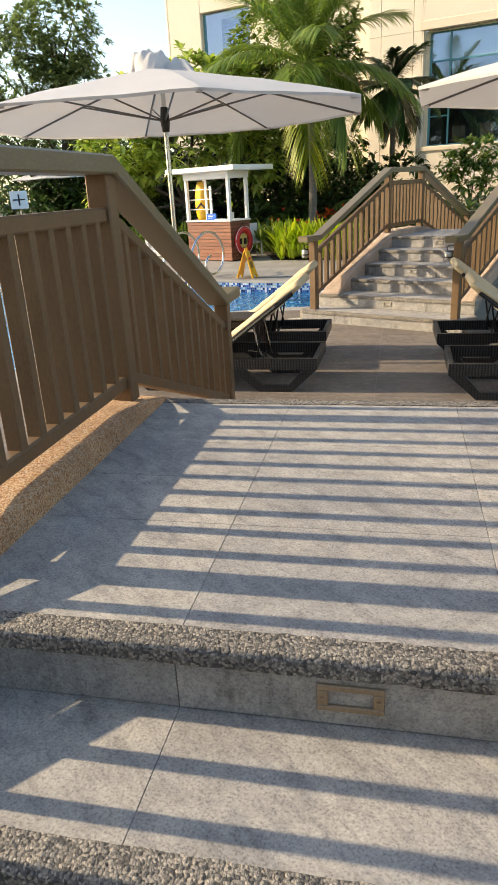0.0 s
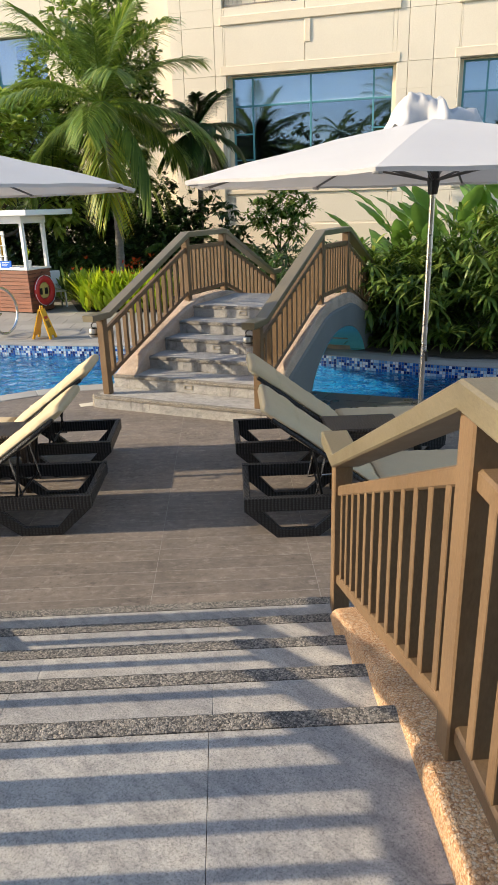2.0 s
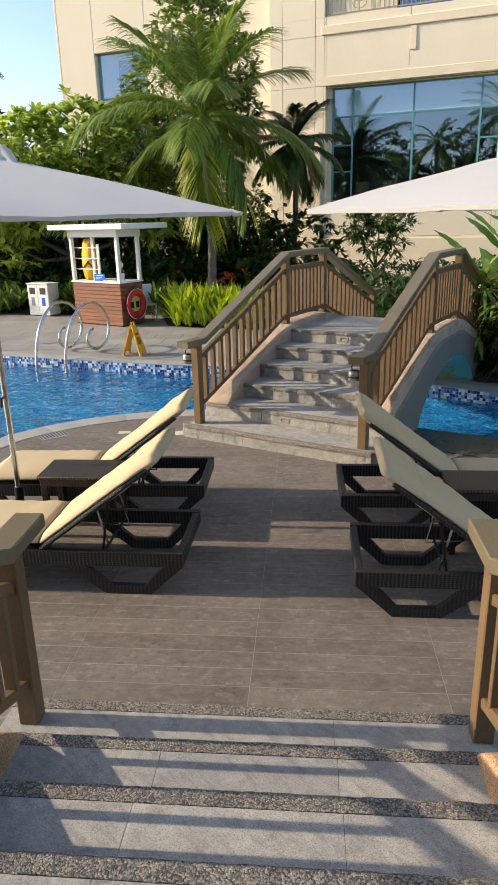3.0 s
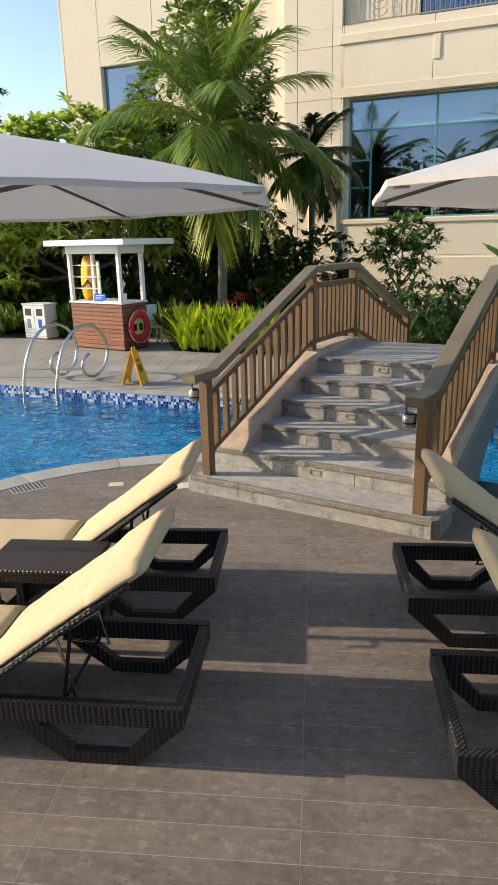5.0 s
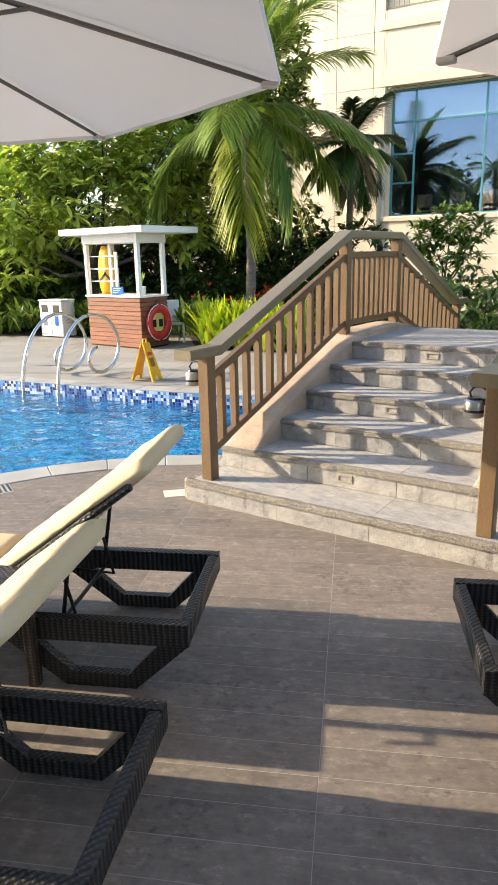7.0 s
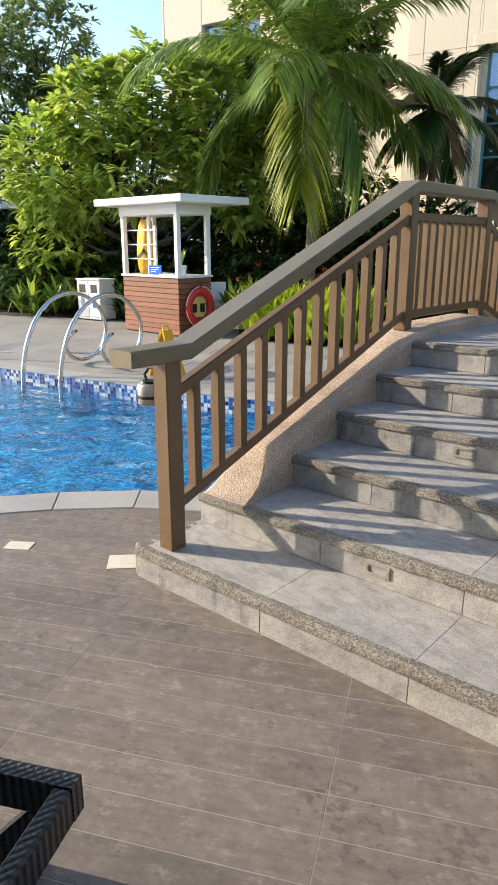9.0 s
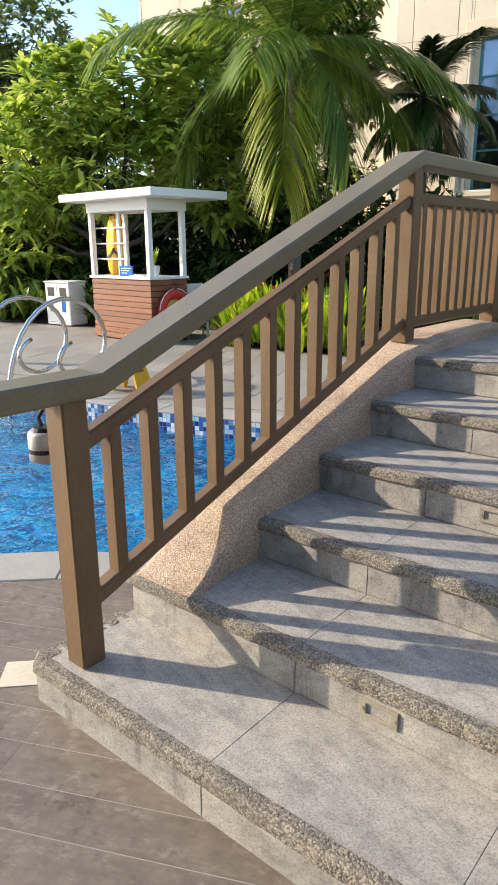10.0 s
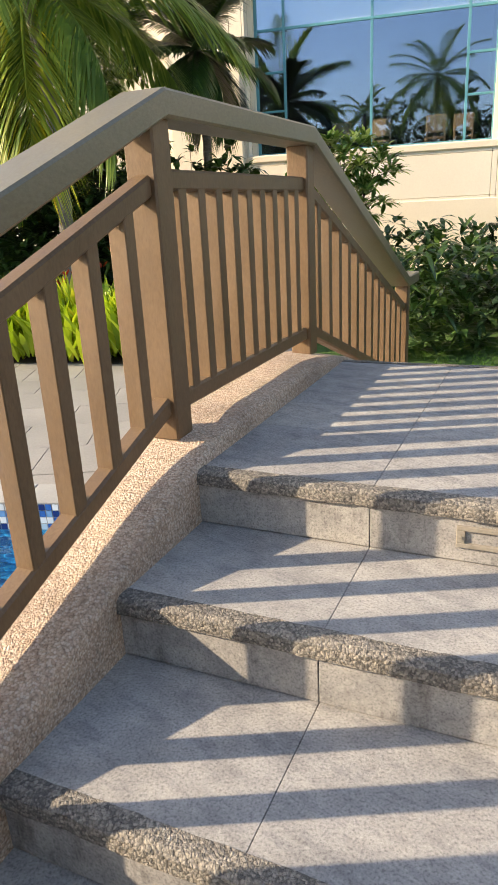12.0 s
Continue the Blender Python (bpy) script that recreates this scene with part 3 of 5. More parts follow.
def step_light(parent, u, v, z, turn, metal, size):
    m = pose(u, v, z, 0, 0, turn) @ Matrix.Diagonal((size, 1, size, 1))
    bm = bmesh.new()
    for x0, x1, z0, z1 in ((-0.078, 0.078, 0.021, 0.037), (-0.078, 0.078, -0.037, -0.021), (-0.078, -0.051, -0.021, 0.021), (0.051, 0.078, -0.021, 0.021)):
        cbox(bm, x0, x1, -0.008, 0.02, z0, z1, 0.002, m)
    for x in (-0.065, 0.065):
        tube(bm, [m @ Vector((x, -0.007, 0)), m @ Vector((x, -0.011, 0))], 0.005, 6)
    lamp = part("step_light", bm, metal, parent, "recessed step light with weathered metal frame")
    part("lens", box_bm(-0.050, 0.050, 0.004, 0.02, -0.0205, 0.021, 0.001, m), LENS, lamp, "frosted glass lens")


def bridge(name, m, label, n, rise, tread, vp, wide, z_end, z_knee, v_end, v_mid, joints, arch, lights):
    root = thing(name, m, label, "footbridge", "footbridges over the pool")
    top = n * rise
    edge = [0] + [vp + (n - i) * tread for i in range(1, n + 1)]
    vend = edge[2] - 0.02
    post_u = wide + 0.10
    a, zc0 = arch

    def under(v):
        return -1.0 if abs(v) >= a else -0.75 + (zc0 + 0.75) * math.sqrt(max(0.0, 1 - (v / a) ** 2)) ** 0.8

    low_end, low_mid = rise + 0.26, 1.078 if n == 5 else 1.186
    low_path = [(-v_end, low_end), (-v_mid, low_mid), (v_mid, low_mid), (v_end, low_end)]

    def curb_z(v):
        """The curb runs close under the lower rail and rounds off its corners."""
        return sum(curve_at(low_path, min(abs(v) + 0.05 * k, v_end)) for k in range(-6, 7)) / 13 - (0.088 if n == 5 else 0.100)

    # masonry core
    bm = bmesh.new()
    vs = sorted({round(s * e, 4) for e in edge[1:] for s in (-1, 1)} | {round(k * a / 12, 4) for k in range(-12, 13)})
    for v0, v1 in zip(vs, vs[1:]):
        mid = abs(v0 + v1) / 2
        lev = max(i for i in range(1, n + 1) if mid < edge[i] + 1e-6)
        z = lev * rise - 0.03
        s = 0.035
        w0, w1 = v0 + (s if v0 < 0 and abs(abs(v0) - edge[lev]) < 1e-3 else 0), v1 - (s if v1 > 0 and abs(abs(v1) - edge[lev]) < 1e-3 else 0)
        prism(bm, [(w0, under(v0)), (w1, under(v1)), (w1, z), (w0, z)], "x", -wide, wide)
    for s in (-1, 1):
        for t in (-1, 1):
            lo, hi = sorted((t * (edge[2] - 0.036), t * (edge[2] - 0.45)))
            ul, uh = sorted((s * wide, s * (wide + 0.222)))
            cbox(bm, ul, uh, lo, hi, -0.02, 2 * rise - 0.031, 0.004)
    part("core", bm, BASE_STONE, root, "masonry core of the bridge")

    # steps: tread tiles, pebble nosing, riser panels
    for sgn in (-1, 1):
        for i in range(1, n + 1):
            z, ve = i * rise, edge[i]
            vi = edge[i + 1] if i < n else 0.0
            hw = wide + 0.24 if i == 1 else wide + 0.225 if i == 2 else wide - 0.002
            nb = 0.085 if n == 5 else 0.055
            def span(lo, hi):
                return (lo, hi) if sgn > 0 else (-hi, -lo)
            secs = []
            k = 60
            for q in range(k + 1):
                u = -hw + 2 * hw * q / k
                y0, y1 = ve - nb + 0.006 * noise.noise((u * 26, i, 8.0)), ve + 0.004 * noise.noise((u * 9, i, sgn * 3.0)) + 0.006 * noise.noise((u * 38, i, sgn * 5.0))
                zz = z + 0.003 + 0.002 * noise.noise((u * 7, i * 2.0, 5)) + 0.003 * noise.noise((u * 40, i * 2.0, 9))
                secs.append([(u, sgn * y0, z - 0.04), (u, sgn * y0, zz), (u, sgn * (y1 - 0.018), zz), (u, sgn * (y1 - 0.004), zz - 0.010), (u, sgn * y1, z - 0.028), (u, sgn * y1, z - 0.04)])
            nose = part("nosing", loft(bmesh.new(), secs), NOSING if n == 5 else NOSING_PALE, root, "rough dark pebble-wash nosing")
            if i == 1 and n == 6:
                for s in (-1, 1):
                    secs = []
                    for q in range(25):
                        y = ve - 0.42 + 0.40 * q / 24
                        o = hw + 0.055 + 0.008 * noise.noise((y * 24, s, 2.0)) - (0.05 if q == 24 else 0.015 if q == 23 else 0)
                        t = z + 0.001 + 0.005 * noise.noise((y * 30, s, 6.0))
                        secs.append([(s * (hw - 0.03), sgn * y, t), (s * (o - 0.02), sgn * y, t), (s * o, sgn * y, t - 0.02), (s * (o + 0.006), sgn * y, -0.01), (s * (hw - 0.03), sgn * y, -0.01)])
                    part("nosing", loft(bmesh.new(), secs), NOSING_PALE, root, "pebble-wash edge at the side of the lowest step")
            us = [-hw, *joints, hw]
            for u0, u1 in zip(us, us[1:]):
                rows = [(vi - 0.03 if i < n else 0.0, ve - nb)]
                if i == n:
                    rows = [(0.0, (ve - nb) * 0.40), ((ve - nb) * 0.40, ve - nb)]
                for lo, hi in rows:
                    y0, y1 = span(lo + 0.001, hi - 0.001)
                    part("tread_tile", box_bm(u0 + 0.0008, u1 - 0.0008, y0, y1, z - 0.03, z, 0.0009), GRANITE, root)
                y0, y1 = span(ve - 0.035, ve - 0.012)
                part("riser_panel", box_bm(u0 + 0.0012, u1 - 0.0012, y0, y1, z - rise + 0.003, z - 0.03, 0.0015), RISER, root)
            for lv, lu, side in lights:
                if lv == i and side == sgn:
                    step_light(root, lu, sgn * (ve - 0.012), z - rise * 0.55, 0 if sgn < 0 else 180, BRASS if n == 5 else FADED, 0.95 if n == 5 else 0.82)

    # curbs with pebble wash, outer face of the arch
    for s in (-1, 1):
        cw = 0.215
        vs = np.linspace(-vend, vend, 73)
        secs, outer, soffit = [], [], []
        for v in vs:
            v = float(v)
            taper = min(1.0, (vend - abs(v)) / (0.16 if n == 5 else 0.34)) ** (0.6 if n == 5 else 0.9)
            z = (2 * rise + 0.012) * (1 - taper) + curb_z(v) * taper + 0.002 * noise.noise((v * 3, s * 4.0, 1))
            e = 0.03
            lo = max(under(v), -0.3) if abs(v) < a else -0.03
            inner = wide - 0.005 if n == 5 else wide - 0.058 - 0.05 * max(0.0, (abs(v) - 1.9) / 0.66) ** 1.6
            u0, u1 = s * inner, s * (wide + cw)
            b, drop = 0.02, 0.010 if n == 5 else 0.014
            um0, um1 = s * (inner + b), s * (wide + cw - e)
            secs.append([(u0, v, lo), (u0, v, z - b - drop), ((u0 * 0.7 + um0 * 0.3), v, z - b * 0.36 - drop), (um0, v, z - drop * 0.95), (um1, v, z), ((u1 * 0.7 + um1 * 0.3), v, z - e * 0.3), (u1, v, z - e), (u1, v, lo)])
            outer.append([(u1 + s * 0.004, v, z - 0.16), (u1 + s * 0.03, v, z - 0.19), (u1 + s * 0.03, v, min(lo, z - 0.2)), (u1 + s * 0.004, v, min(lo, z - 0.2))])
        part("curb", loft(bmesh.new(), secs), CURB if n == 5 else CURB_PALE, root, "sandy pebble-wash curb that arches over the steps")
        part("arch_face", loft(bmesh.new(), outer), ARCH_PAINT, root, "dark grey rendered side of the arch")
    bm = bmesh.new()
    vs = np.linspace(-a * 0.995, a * 0.995, 41)
    loft(bm, [[(-wide - 0.25, float(v), under(float(v)) - 0.004), (wide + 0.25, float(v), under(float(v)) - 0.004)] for v in vs], False)
    part("arch_soffit", bm, ARCH_UNDER, root, "turquoise painted underside of the arch")

    # railings
    for s in (-1, 1):
        pu = s * post_u
        path = [(-v_end - 0.27, z_end), (-v_end + 0.10, z_end), (-v_mid, z_knee), (v_mid, z_knee), (v_end - 0.10, z_end), (v_end + 0.27, z_end)]
        part("handrail", vloft(path, pu - 0.075, pu + 0.075, 0.075), HANDRAIL, root, "broad bronze-brown handrail board")
        def hand(v):
            return curve_at(path, v)
        posts = [(-v_end, rise), (-v_mid, curb_z(v_mid) - 0.01), (v_mid, curb_z(v_mid) - 0.01), (v_end, rise)]
        for v, z0 in posts:
            part("post", box_bm(pu - 0.048, pu + 0.048, v - 0.048, v + 0.048, z0, hand(v) - 0.07, 0.006), BROWN, root)
        for k, cnt in ((0, 12), (1, 9), (2, 12)):
            (v0, l0), (v1, l1) = low_path[k], low_path[k + 1]
            v0, v1 = v0 + 0.047, v1 - 0.047
            up = 0.20
            h0, h1 = hand(path[1][0] if k == 0 else v0), hand(path[4][0] if k == 2 else v1)
            if k == 0:
                h0 = hand(v0 + 0.05)
            if k == 2:
                h1 = hand(v1 - 0.05)
            part("upper_rail", vloft([(v0, h0 - up), (v1, h1 - up)], pu - 0.03, pu + 0.03, 0.06), BROWN, root)
            part("lower_rail", vloft([(v0, l0), (v1, l1)], pu - 0.03, pu + 0.03, 0.06), BROWN, root)
            thin = 0.021 if n == 5 else 0.024
            for q in range(cnt):
                f = (q + 0.7) / (cnt + 0.4)
                v = v0 + (v1 - v0) * f
                za, zb = l0 + (l1 - l0) * f - 0.03, h0 + (h1 - h0) * f - up - 0.03
                part("baluster", box_bm(pu - 0.028, pu + 0.028, v - thin, v + thin, za, zb, 0.003), BROWN, root)
    return root


near_m = pose(-0.14, 1.90, 0)
far_m = pose(1.021, 11.644, 0, 0, 0, -25.8)
bridge("footbridge", near_m, "arched pool footbridge with granite steps and bronze-brown railings", 5, 0.176, 0.435, 0.95, 0.985, 1.17, 2.00, 2.53, 0.67, [-0.35, 0.40], (1.3, 0.55), [(5, 0.05, -1)])
bridge("footbridge", far_m, "arched stone footbridge with brown railings over the blue pool", 6, 0.166, 0.445, 0.78, 0.945, 1.19, 2.04, 2.87, 0.63, [-0.37, 0.34], (1.60, 0.62), [(2, -0.06, -1), (4, -0.08, -1), (6, -0.08, -1)])


def post_lamp(m, label):
    root = thing("spotlight", m, label, "spotlight", "lamps strapped to the railing posts")
    part("housing", tube_bm([(0, 0, -0.12), (0, 0, -0.113), (0, 0, -0.012), (0, 0, 0.0)], [0.058, 0.066, 0.066, 0.058], 32), surface("grey_cast_metal", (0.36, 0.35, 0.33), (0.50, 0.48, 0.45), 90, 6, 0.35, 0.2, 0.6), root, "grey cast housing", True)
    part("cap", tube_bm([(0, 0, -0.001), (0, 0, 0.014)], [0.05, 0.042], 16), DARK_METAL, root)
    part("band", tube_bm([(0, 0, -0.083), (0, 0, -0.066)], 0.0668, 20), BLACK, root, "dark label band")
    part("bracket", box_bm(0.045, 0.10, -0.014, 0.014, -0.03, 0.012, 0.003), DARK_METAL, root)
    part("cable", tube_bm([(-0.02, 0, 0.01), (-0.035, 0, 0.045), (-0.01, 0.01, 0.082), (0.04, 0.01, 0.088), (0.085, 0.005, 0.06), (0.105, 0.0, 0.02)], 0.008, 8), BLACK, root, "black looped cable")


for base, u, v, z, turn in ((far_m, -1.185, -2.87, 0.99, 0), (far_m, 0.915, -2.87, 0.99, 0)):
    post_lamp(base @ pose(u + 0.008, v, z, 0, 0, turn) @ Matrix.Scale(0.87, 4), "small grey spotlight strapped to a brown railing post")

# ---- loungers, tables, umbrellas ----
def bent_cushion(profile, half, thick, seed, nu=10):
    """A padded slab over an (x, z) line: rounded edges, sag, puckers and folds."""
    bm = bmesh.new()
    pts = []
    for (x0, z0), (x1, z1) in zip(profile, profile[1:]):
        k = max(2, int(math.hypot(x1 - x0, z1 - z0) / 0.05))
        pts += [(x0 + (x1 - x0) * i / k, z0 + (z1 - z0) * i / k) for i in range(k)]
    pts.append(profile[-1])
    grid = {}
    for i, (x, z) in enumerate(pts):
        a, b = pts[max(i - 1, 0)], pts[min(i + 1, len(pts) - 1)]
        d = Vector((b[0] - a[0], 0, b[1] - a[1])).normalized()
        nrm = Vector((-d.z, 0, d.x))
        if nrm.z < 0:
            nrm = -nrm
        fat_i = (0.80, 0.97, 1.0)[min(i, len(pts) - 1 - i, 2)]
        for j in range(nu + 1):
            w = -1 + 2 * j / nu
            fat = fat_i * min(1.0, math.sqrt(max(0.0, 1 - abs(w) ** 16)) * 0.85 + 0.15)
            y = w * half * (1 + 0.012 * noise.noise((i * 0.4, w * 2, seed)))
            c = Vector((x, y, z))
            wr = 0.006 * noise.noise((i * 0.55, w * 3.1, seed + 3)) + 0.007 * noise.noise((i * 1.7, w * 7, seed + 9))
            grid[i, j, 1] = bm.verts.new(c + nrm * (thick * (0.5 + 0.5 * fat) + wr))
            grid[i, j, 0] = bm.verts.new(c + nrm * thick * (0.5 - 0.5 * fat))
    n = len(pts) - 1
    for i in range(n):
        for j in range(nu):
            bm.faces.new([grid[i, j, 1], grid[i + 1, j, 1], grid[i + 1, j + 1, 1], grid[i, j + 1, 1]])
            bm.faces.new([grid[i, j, 0], grid[i, j + 1, 0], grid[i + 1, j + 1, 0], grid[i + 1, j, 0]])
        for j in (0, nu):
            bm.faces.new([grid[i, j, 0], grid[i + 1, j, 0], grid[i + 1, j, 1], grid[i, j, 1]])
    for i in (0, n):
        for j in range(nu):
            bm.faces.new([grid[i, j, 0], grid[i, j + 1, 0], grid[i, j + 1, 1], grid[i, j, 1]])
    bmesh.ops.recalc_face_normals(bm, faces=bm.faces[:])
    return bm


def lounger(m, seed, label):
    """Head end at x = 0, foot towards +x; y across."""
    root = thing("sun_lounger", m, label, "sun lounger", "loungers beside the aisle")
    L, W, T, th = 1.95, 0.375, 0.325, 0.05
    # side frames: rail and two open trapezoid legs
    for s in (-1, 1):
        y0, y1 = (W - th, W) if s > 0 else (-W, -W + th)
        bm = bmesh.new()
        prism(bm, [(0, T - 0.105), (L, T - 0.105), (L, T), (0, T)], "y", y0, y1)
        part("side_rail", bm, WICKER, root)
        for x0, d in ((0.0, 1), (L, -1)):
            o = [(0.0, T - 0.10), (0.245, 0.0), (0.56, 0.0), (0.85, T - 0.10)]
            q = [(0.135, T - 0.104), (0.275, 0.068), (0.53, 0.068), (0.70, T - 0.104)]
            bm = bmesh.new()
            for k in range(3):
                prism(bm, [(x0 + d * p[0], p[1]) for p in (o[k], o[k + 1], q[k + 1], q[k])], "y", y0 + 0.003, y1 - 0.003)
            part("leg_frame", bm, WICKER, root, "open trapezoid wicker leg")
    for x0 in (0.0, L - th):
        part("end_rail", box_bm(x0, x0 + th, -W + th, W - th, T - 0.108, T - 0.001, 0.008), WICKER, root)
    for x0 in (1.04, 1.5):
        part("cross_bar", box_bm(x0, x0 + 0.05, -W + th, W - th, T - 0.07, T - 0.02, 0.004), WICKER, root)
    part("seat_weave", box_bm(0.98, L - 0.04, -W + th, W - th, T - 0.02, T - 0.003, 0.003), WICKER, root)
    # raised back: frame tube, weave, struts
    hinge, head = Vector((1.02, 0, T + 0.0)), Vector((0.22, 0, T + 0.60))
    d = (head - hinge).normalized()
    up = Vector((d.z, 0, -d.x)) if d.z * 1 > 0 else Vector((0, 0, 1))
    for s in (-1, 1):
        part("back_tube", tube_bm([hinge + Vector((0, s * (W - 0.035), 0)), head + Vector((0, s * (W - 0.035), 0))], 0.019, 8), WICKER, root)
        part("strut", tube_bm([hinge + d * 0.62 + Vector((0, s * (W - 0.11), -0.01)), (0.60, s * (W - 0.11), T - 0.07)], 0.010, 8), DARK_METAL, root)
        part("brace", tube_bm([hinge + d * 0.50 + Vector((0, s * (W - 0.13), -0.01)), (0.36 + 0.18, s * (W - 0.13), T - 0.09), (0.80, s * (W - 0.13), T - 0.07)], 0.009, 8), STEEL if seed % 2 else DARK_METAL, root)
    part("cross_tube", tube_bm([(0.60, -W + 0.05, T - 0.07), (0.60, W - 0.05, T - 0.07)], 0.010, 8), DARK_METAL, root)
    bm = bmesh.new()
    loft(bm, [[tuple(p + Vector((0, y, 0))) for y in (-W + 0.07, W - 0.07) ] for p in (hinge, head)], False)
    bmesh.ops.solidify(bm, geom=bm.faces[:], thickness=0.012)
    part("back_weave", bm, WICKER, root)
    # the cushion lies on it, one long pad folded at the hinge
    cush = thing("lounger_cushion", m, "cream canvas lounger pad with rumpled cover", "cushion", "pads on the loungers")
    hx, hz = head.x - 0.07, head.z + 0.050
    part("back_pad", bent_cushion([(hx, hz), (hinge.x - 0.02, T + 0.02)], W - 0.03, 0.066, seed), CUSHION, cush, smooth=True)
    part("seat_pad", bent_cushion([(hinge.x + 0.02, T + 0.012), (L - 0.02, T + 0.005)], W - 0.02, 0.085, seed + 5), CUSHION, cush, smooth=True)
    t0 = hinge + d * 0.80
    part("hood", bent_cushion([(hx - 0.012, hz - 0.008), (hx + 0.24, hz - 0.185)], W - 0.015, 0.084, seed + 7), CUSHION, cush, "canvas hood pulled over the head end", True)
    part("flap", bent_cushion([(hx + 0.20, hz - 0.19), (hx + 0.33, hz - 0.285)], W - 0.03, 0.03, seed + 11), CUSHION, cush, "loose canvas flap behind the head end", True)


for k, (x, y, turn, text) in enumerate(((-0.72, 6.25, 180, "black wicker sun lounger with raised back in the sun"), (-0.765, 7.49, 180, "black wicker sun lounger with raised back by the pool"), (0.445, 6.055, 0, "black wicker sun lounger with raised back in umbrella shade"), (0.40, 7.31, 0, "black wicker sun lounger with raised back near the bridge"))):
    lounger(pose(x, y, 0.004, 0, 0, turn + (0.8 if k % 2 else -0.6)), k * 3.0 + 1, text)


def side_table(m):
    root = thing("side_table", m, "brown woven wicker side table between two loungers", "side table", "wicker tables")
    part("tabletop", box_bm(-0.33, 0.33, -0.21, 0.21, 0.455, 0.485, 0.01), WICKER2, root)
    part("apron", box_bm(-0.31, 0.31, -0.19, 0.19, 0.40, 0.456, 0.006), WICKER2, root)
    for x in (-0.28, 0.28):
        for y in (-0.165, 0.165):
            part("leg", box_bm(x - 0.025, x + 0.025, y - 0.025, y + 0.025, 0, 0.402, 0.004), WICKER2, root)


side_table(pose(-1.74, 6.93, 0.004) @ Matrix.Diagonal((1, 1, 1.14, 1)))
side_table(pose(1.52, 6.74, 0.004) @ Matrix.Diagonal((1, 1, 1.14, 1)))


RIB = surface("grey_rib_metal", (0.10, 0.10, 0.10), (0.17, 0.165, 0.16), 90, 3, 0.4, 0.05, 0.4)


def umbrella(m, turn, seed, label, rim=2.56, rad=2.02, peak=3.06):
    root = thing("patio_umbrella", m, label, "umbrella", "white umbrellas over the loungers")
    part("pole", tube_bm([(0, 0, 0), (0, 0, peak + 0.02)], 0.024, 14), STEEL, root, "brushed metal pole")
    part("base", tube_bm([(0, 0, 0), (0, 0, 0.05), (0, 0, 0.07), (0, 0, 0.09), (0, 0, 0.35)], [0.27, 0.27, 0.25, 0.04, 0.035], 20), DARK_METAL, root)
    part("hub", tube_bm([(0, 0, rim - 0.13), (0, 0, rim - 0.03), (0, 0, rim + 0.10)], [0.036, 0.05, 0.036], 12), BLACK, root, "black sliding hub")
    part("crank", tube_bm([(0, -0.02, 1.15), (0, -0.08, 1.15), (0, -0.09, 1.08)], 0.012, 8), DARK_METAL, root)
    n = 8
    ang = [radians(turn) + 2 * math.pi * k / n for k in range(n)]
    bm = bmesh.new()
    rows = 8
    grid = {}
    per = 8
    for r in range(rows + 1):
        f = 0.08 + 0.92 * r / rows
        for k in range(n):
            for q in range(per + 1):
                g = q / per
                a0, a1 = ang[k], ang[k] + 2 * math.pi / n
                p = Vector((math.cos(a0), math.sin(a0), 0)).lerp(Vector((math.cos(a1), math.sin(a1), 0)), g) * rad * f
                sag = 4 * g * (1 - g)
                z = peak + (rim - peak) * (0.85 * f + 0.15 * f ** 2) - 0.010 * sag * f * f + 0.014 * noise.noise((p.x * 2.2, p.y * 2.2, seed)) + 0.006 * noise.noise((p.x * 6, p.y * 6, seed))
                grid[r, k, q] = bm.verts.new((p.x, p.y, z))
    for k in range(n):
        for q in range(per):
            for r in range(rows):
                bm.faces.new((grid[r, k, q], grid[r + 1, k, q], grid[r + 1, k, q + 1], grid[r, k, q + 1]))
        # hem turned down at the rim
        hem = []
        for q in range(per + 1):
            c = grid[rows, k, q].co
            hem.append((bm.verts.new(c), bm.verts.new((c.x * 0.997, c.y * 0.997, c.z - 0.022 + 0.006 * noise.noise((k * 2.4 + q * 0.3, seed, 0))))))
        for a0, a1 in zip(hem, hem[1:]):
            bm.faces.new((a0[0], a0[1], a1[1], a1[0]))
    part("canopy", bm, CANVAS, root, "grey-white canvas canopy of eight panels", True)
    # vent cap: cloth bunched into a tall fold that rolls down to one side
    bm = bmesh.new()
    gu, gv = 30, 14
    crest = [(-0.36, 0.0), (-0.31, 0.15), (-0.24, 0.225), (-0.12, 0.235), (-0.02, 0.18), (0.03, 0.21), (0.09, 0.11), (0.2, 0.13), (0.31, 0.09), (0.35, 0.0)]
    cap = {}
    for i in range(gu + 1):
        u = -0.36 + 0.71 * i / gu
        h = curve_at(crest, u)
        for j in range(gv + 1):
            w = 2 * j / gv - 1
            fold = 0.06 * abs(noise.noise((u * 9 + seed, w * 1.6, seed))) + 0.03 * noise.noise((u * 17, w * 3, seed + 4))
            deep = 0.17 + 0.06 * math.sin(u * 13 + seed) + fold
            z = peak - 0.075 + (h + fold) * (1 - abs(w) ** 2.2) - 0.02 * abs(w)
            cap[i, j] = bm.verts.new((u + 0.05 * w * math.sin(u * 8 + seed), w * deep, max(z, peak - 0.02 - 0.2 * math.hypot(u, w * deep))))
    for i in range(gu):
        for j in range(gv):
            bm.faces.new((cap[i, j], cap[i + 1, j], cap[i + 1, j + 1], cap[i, j + 1]))
    part("vent_cap", bm, CANVAS, root, "rumpled canvas vent cap", True)
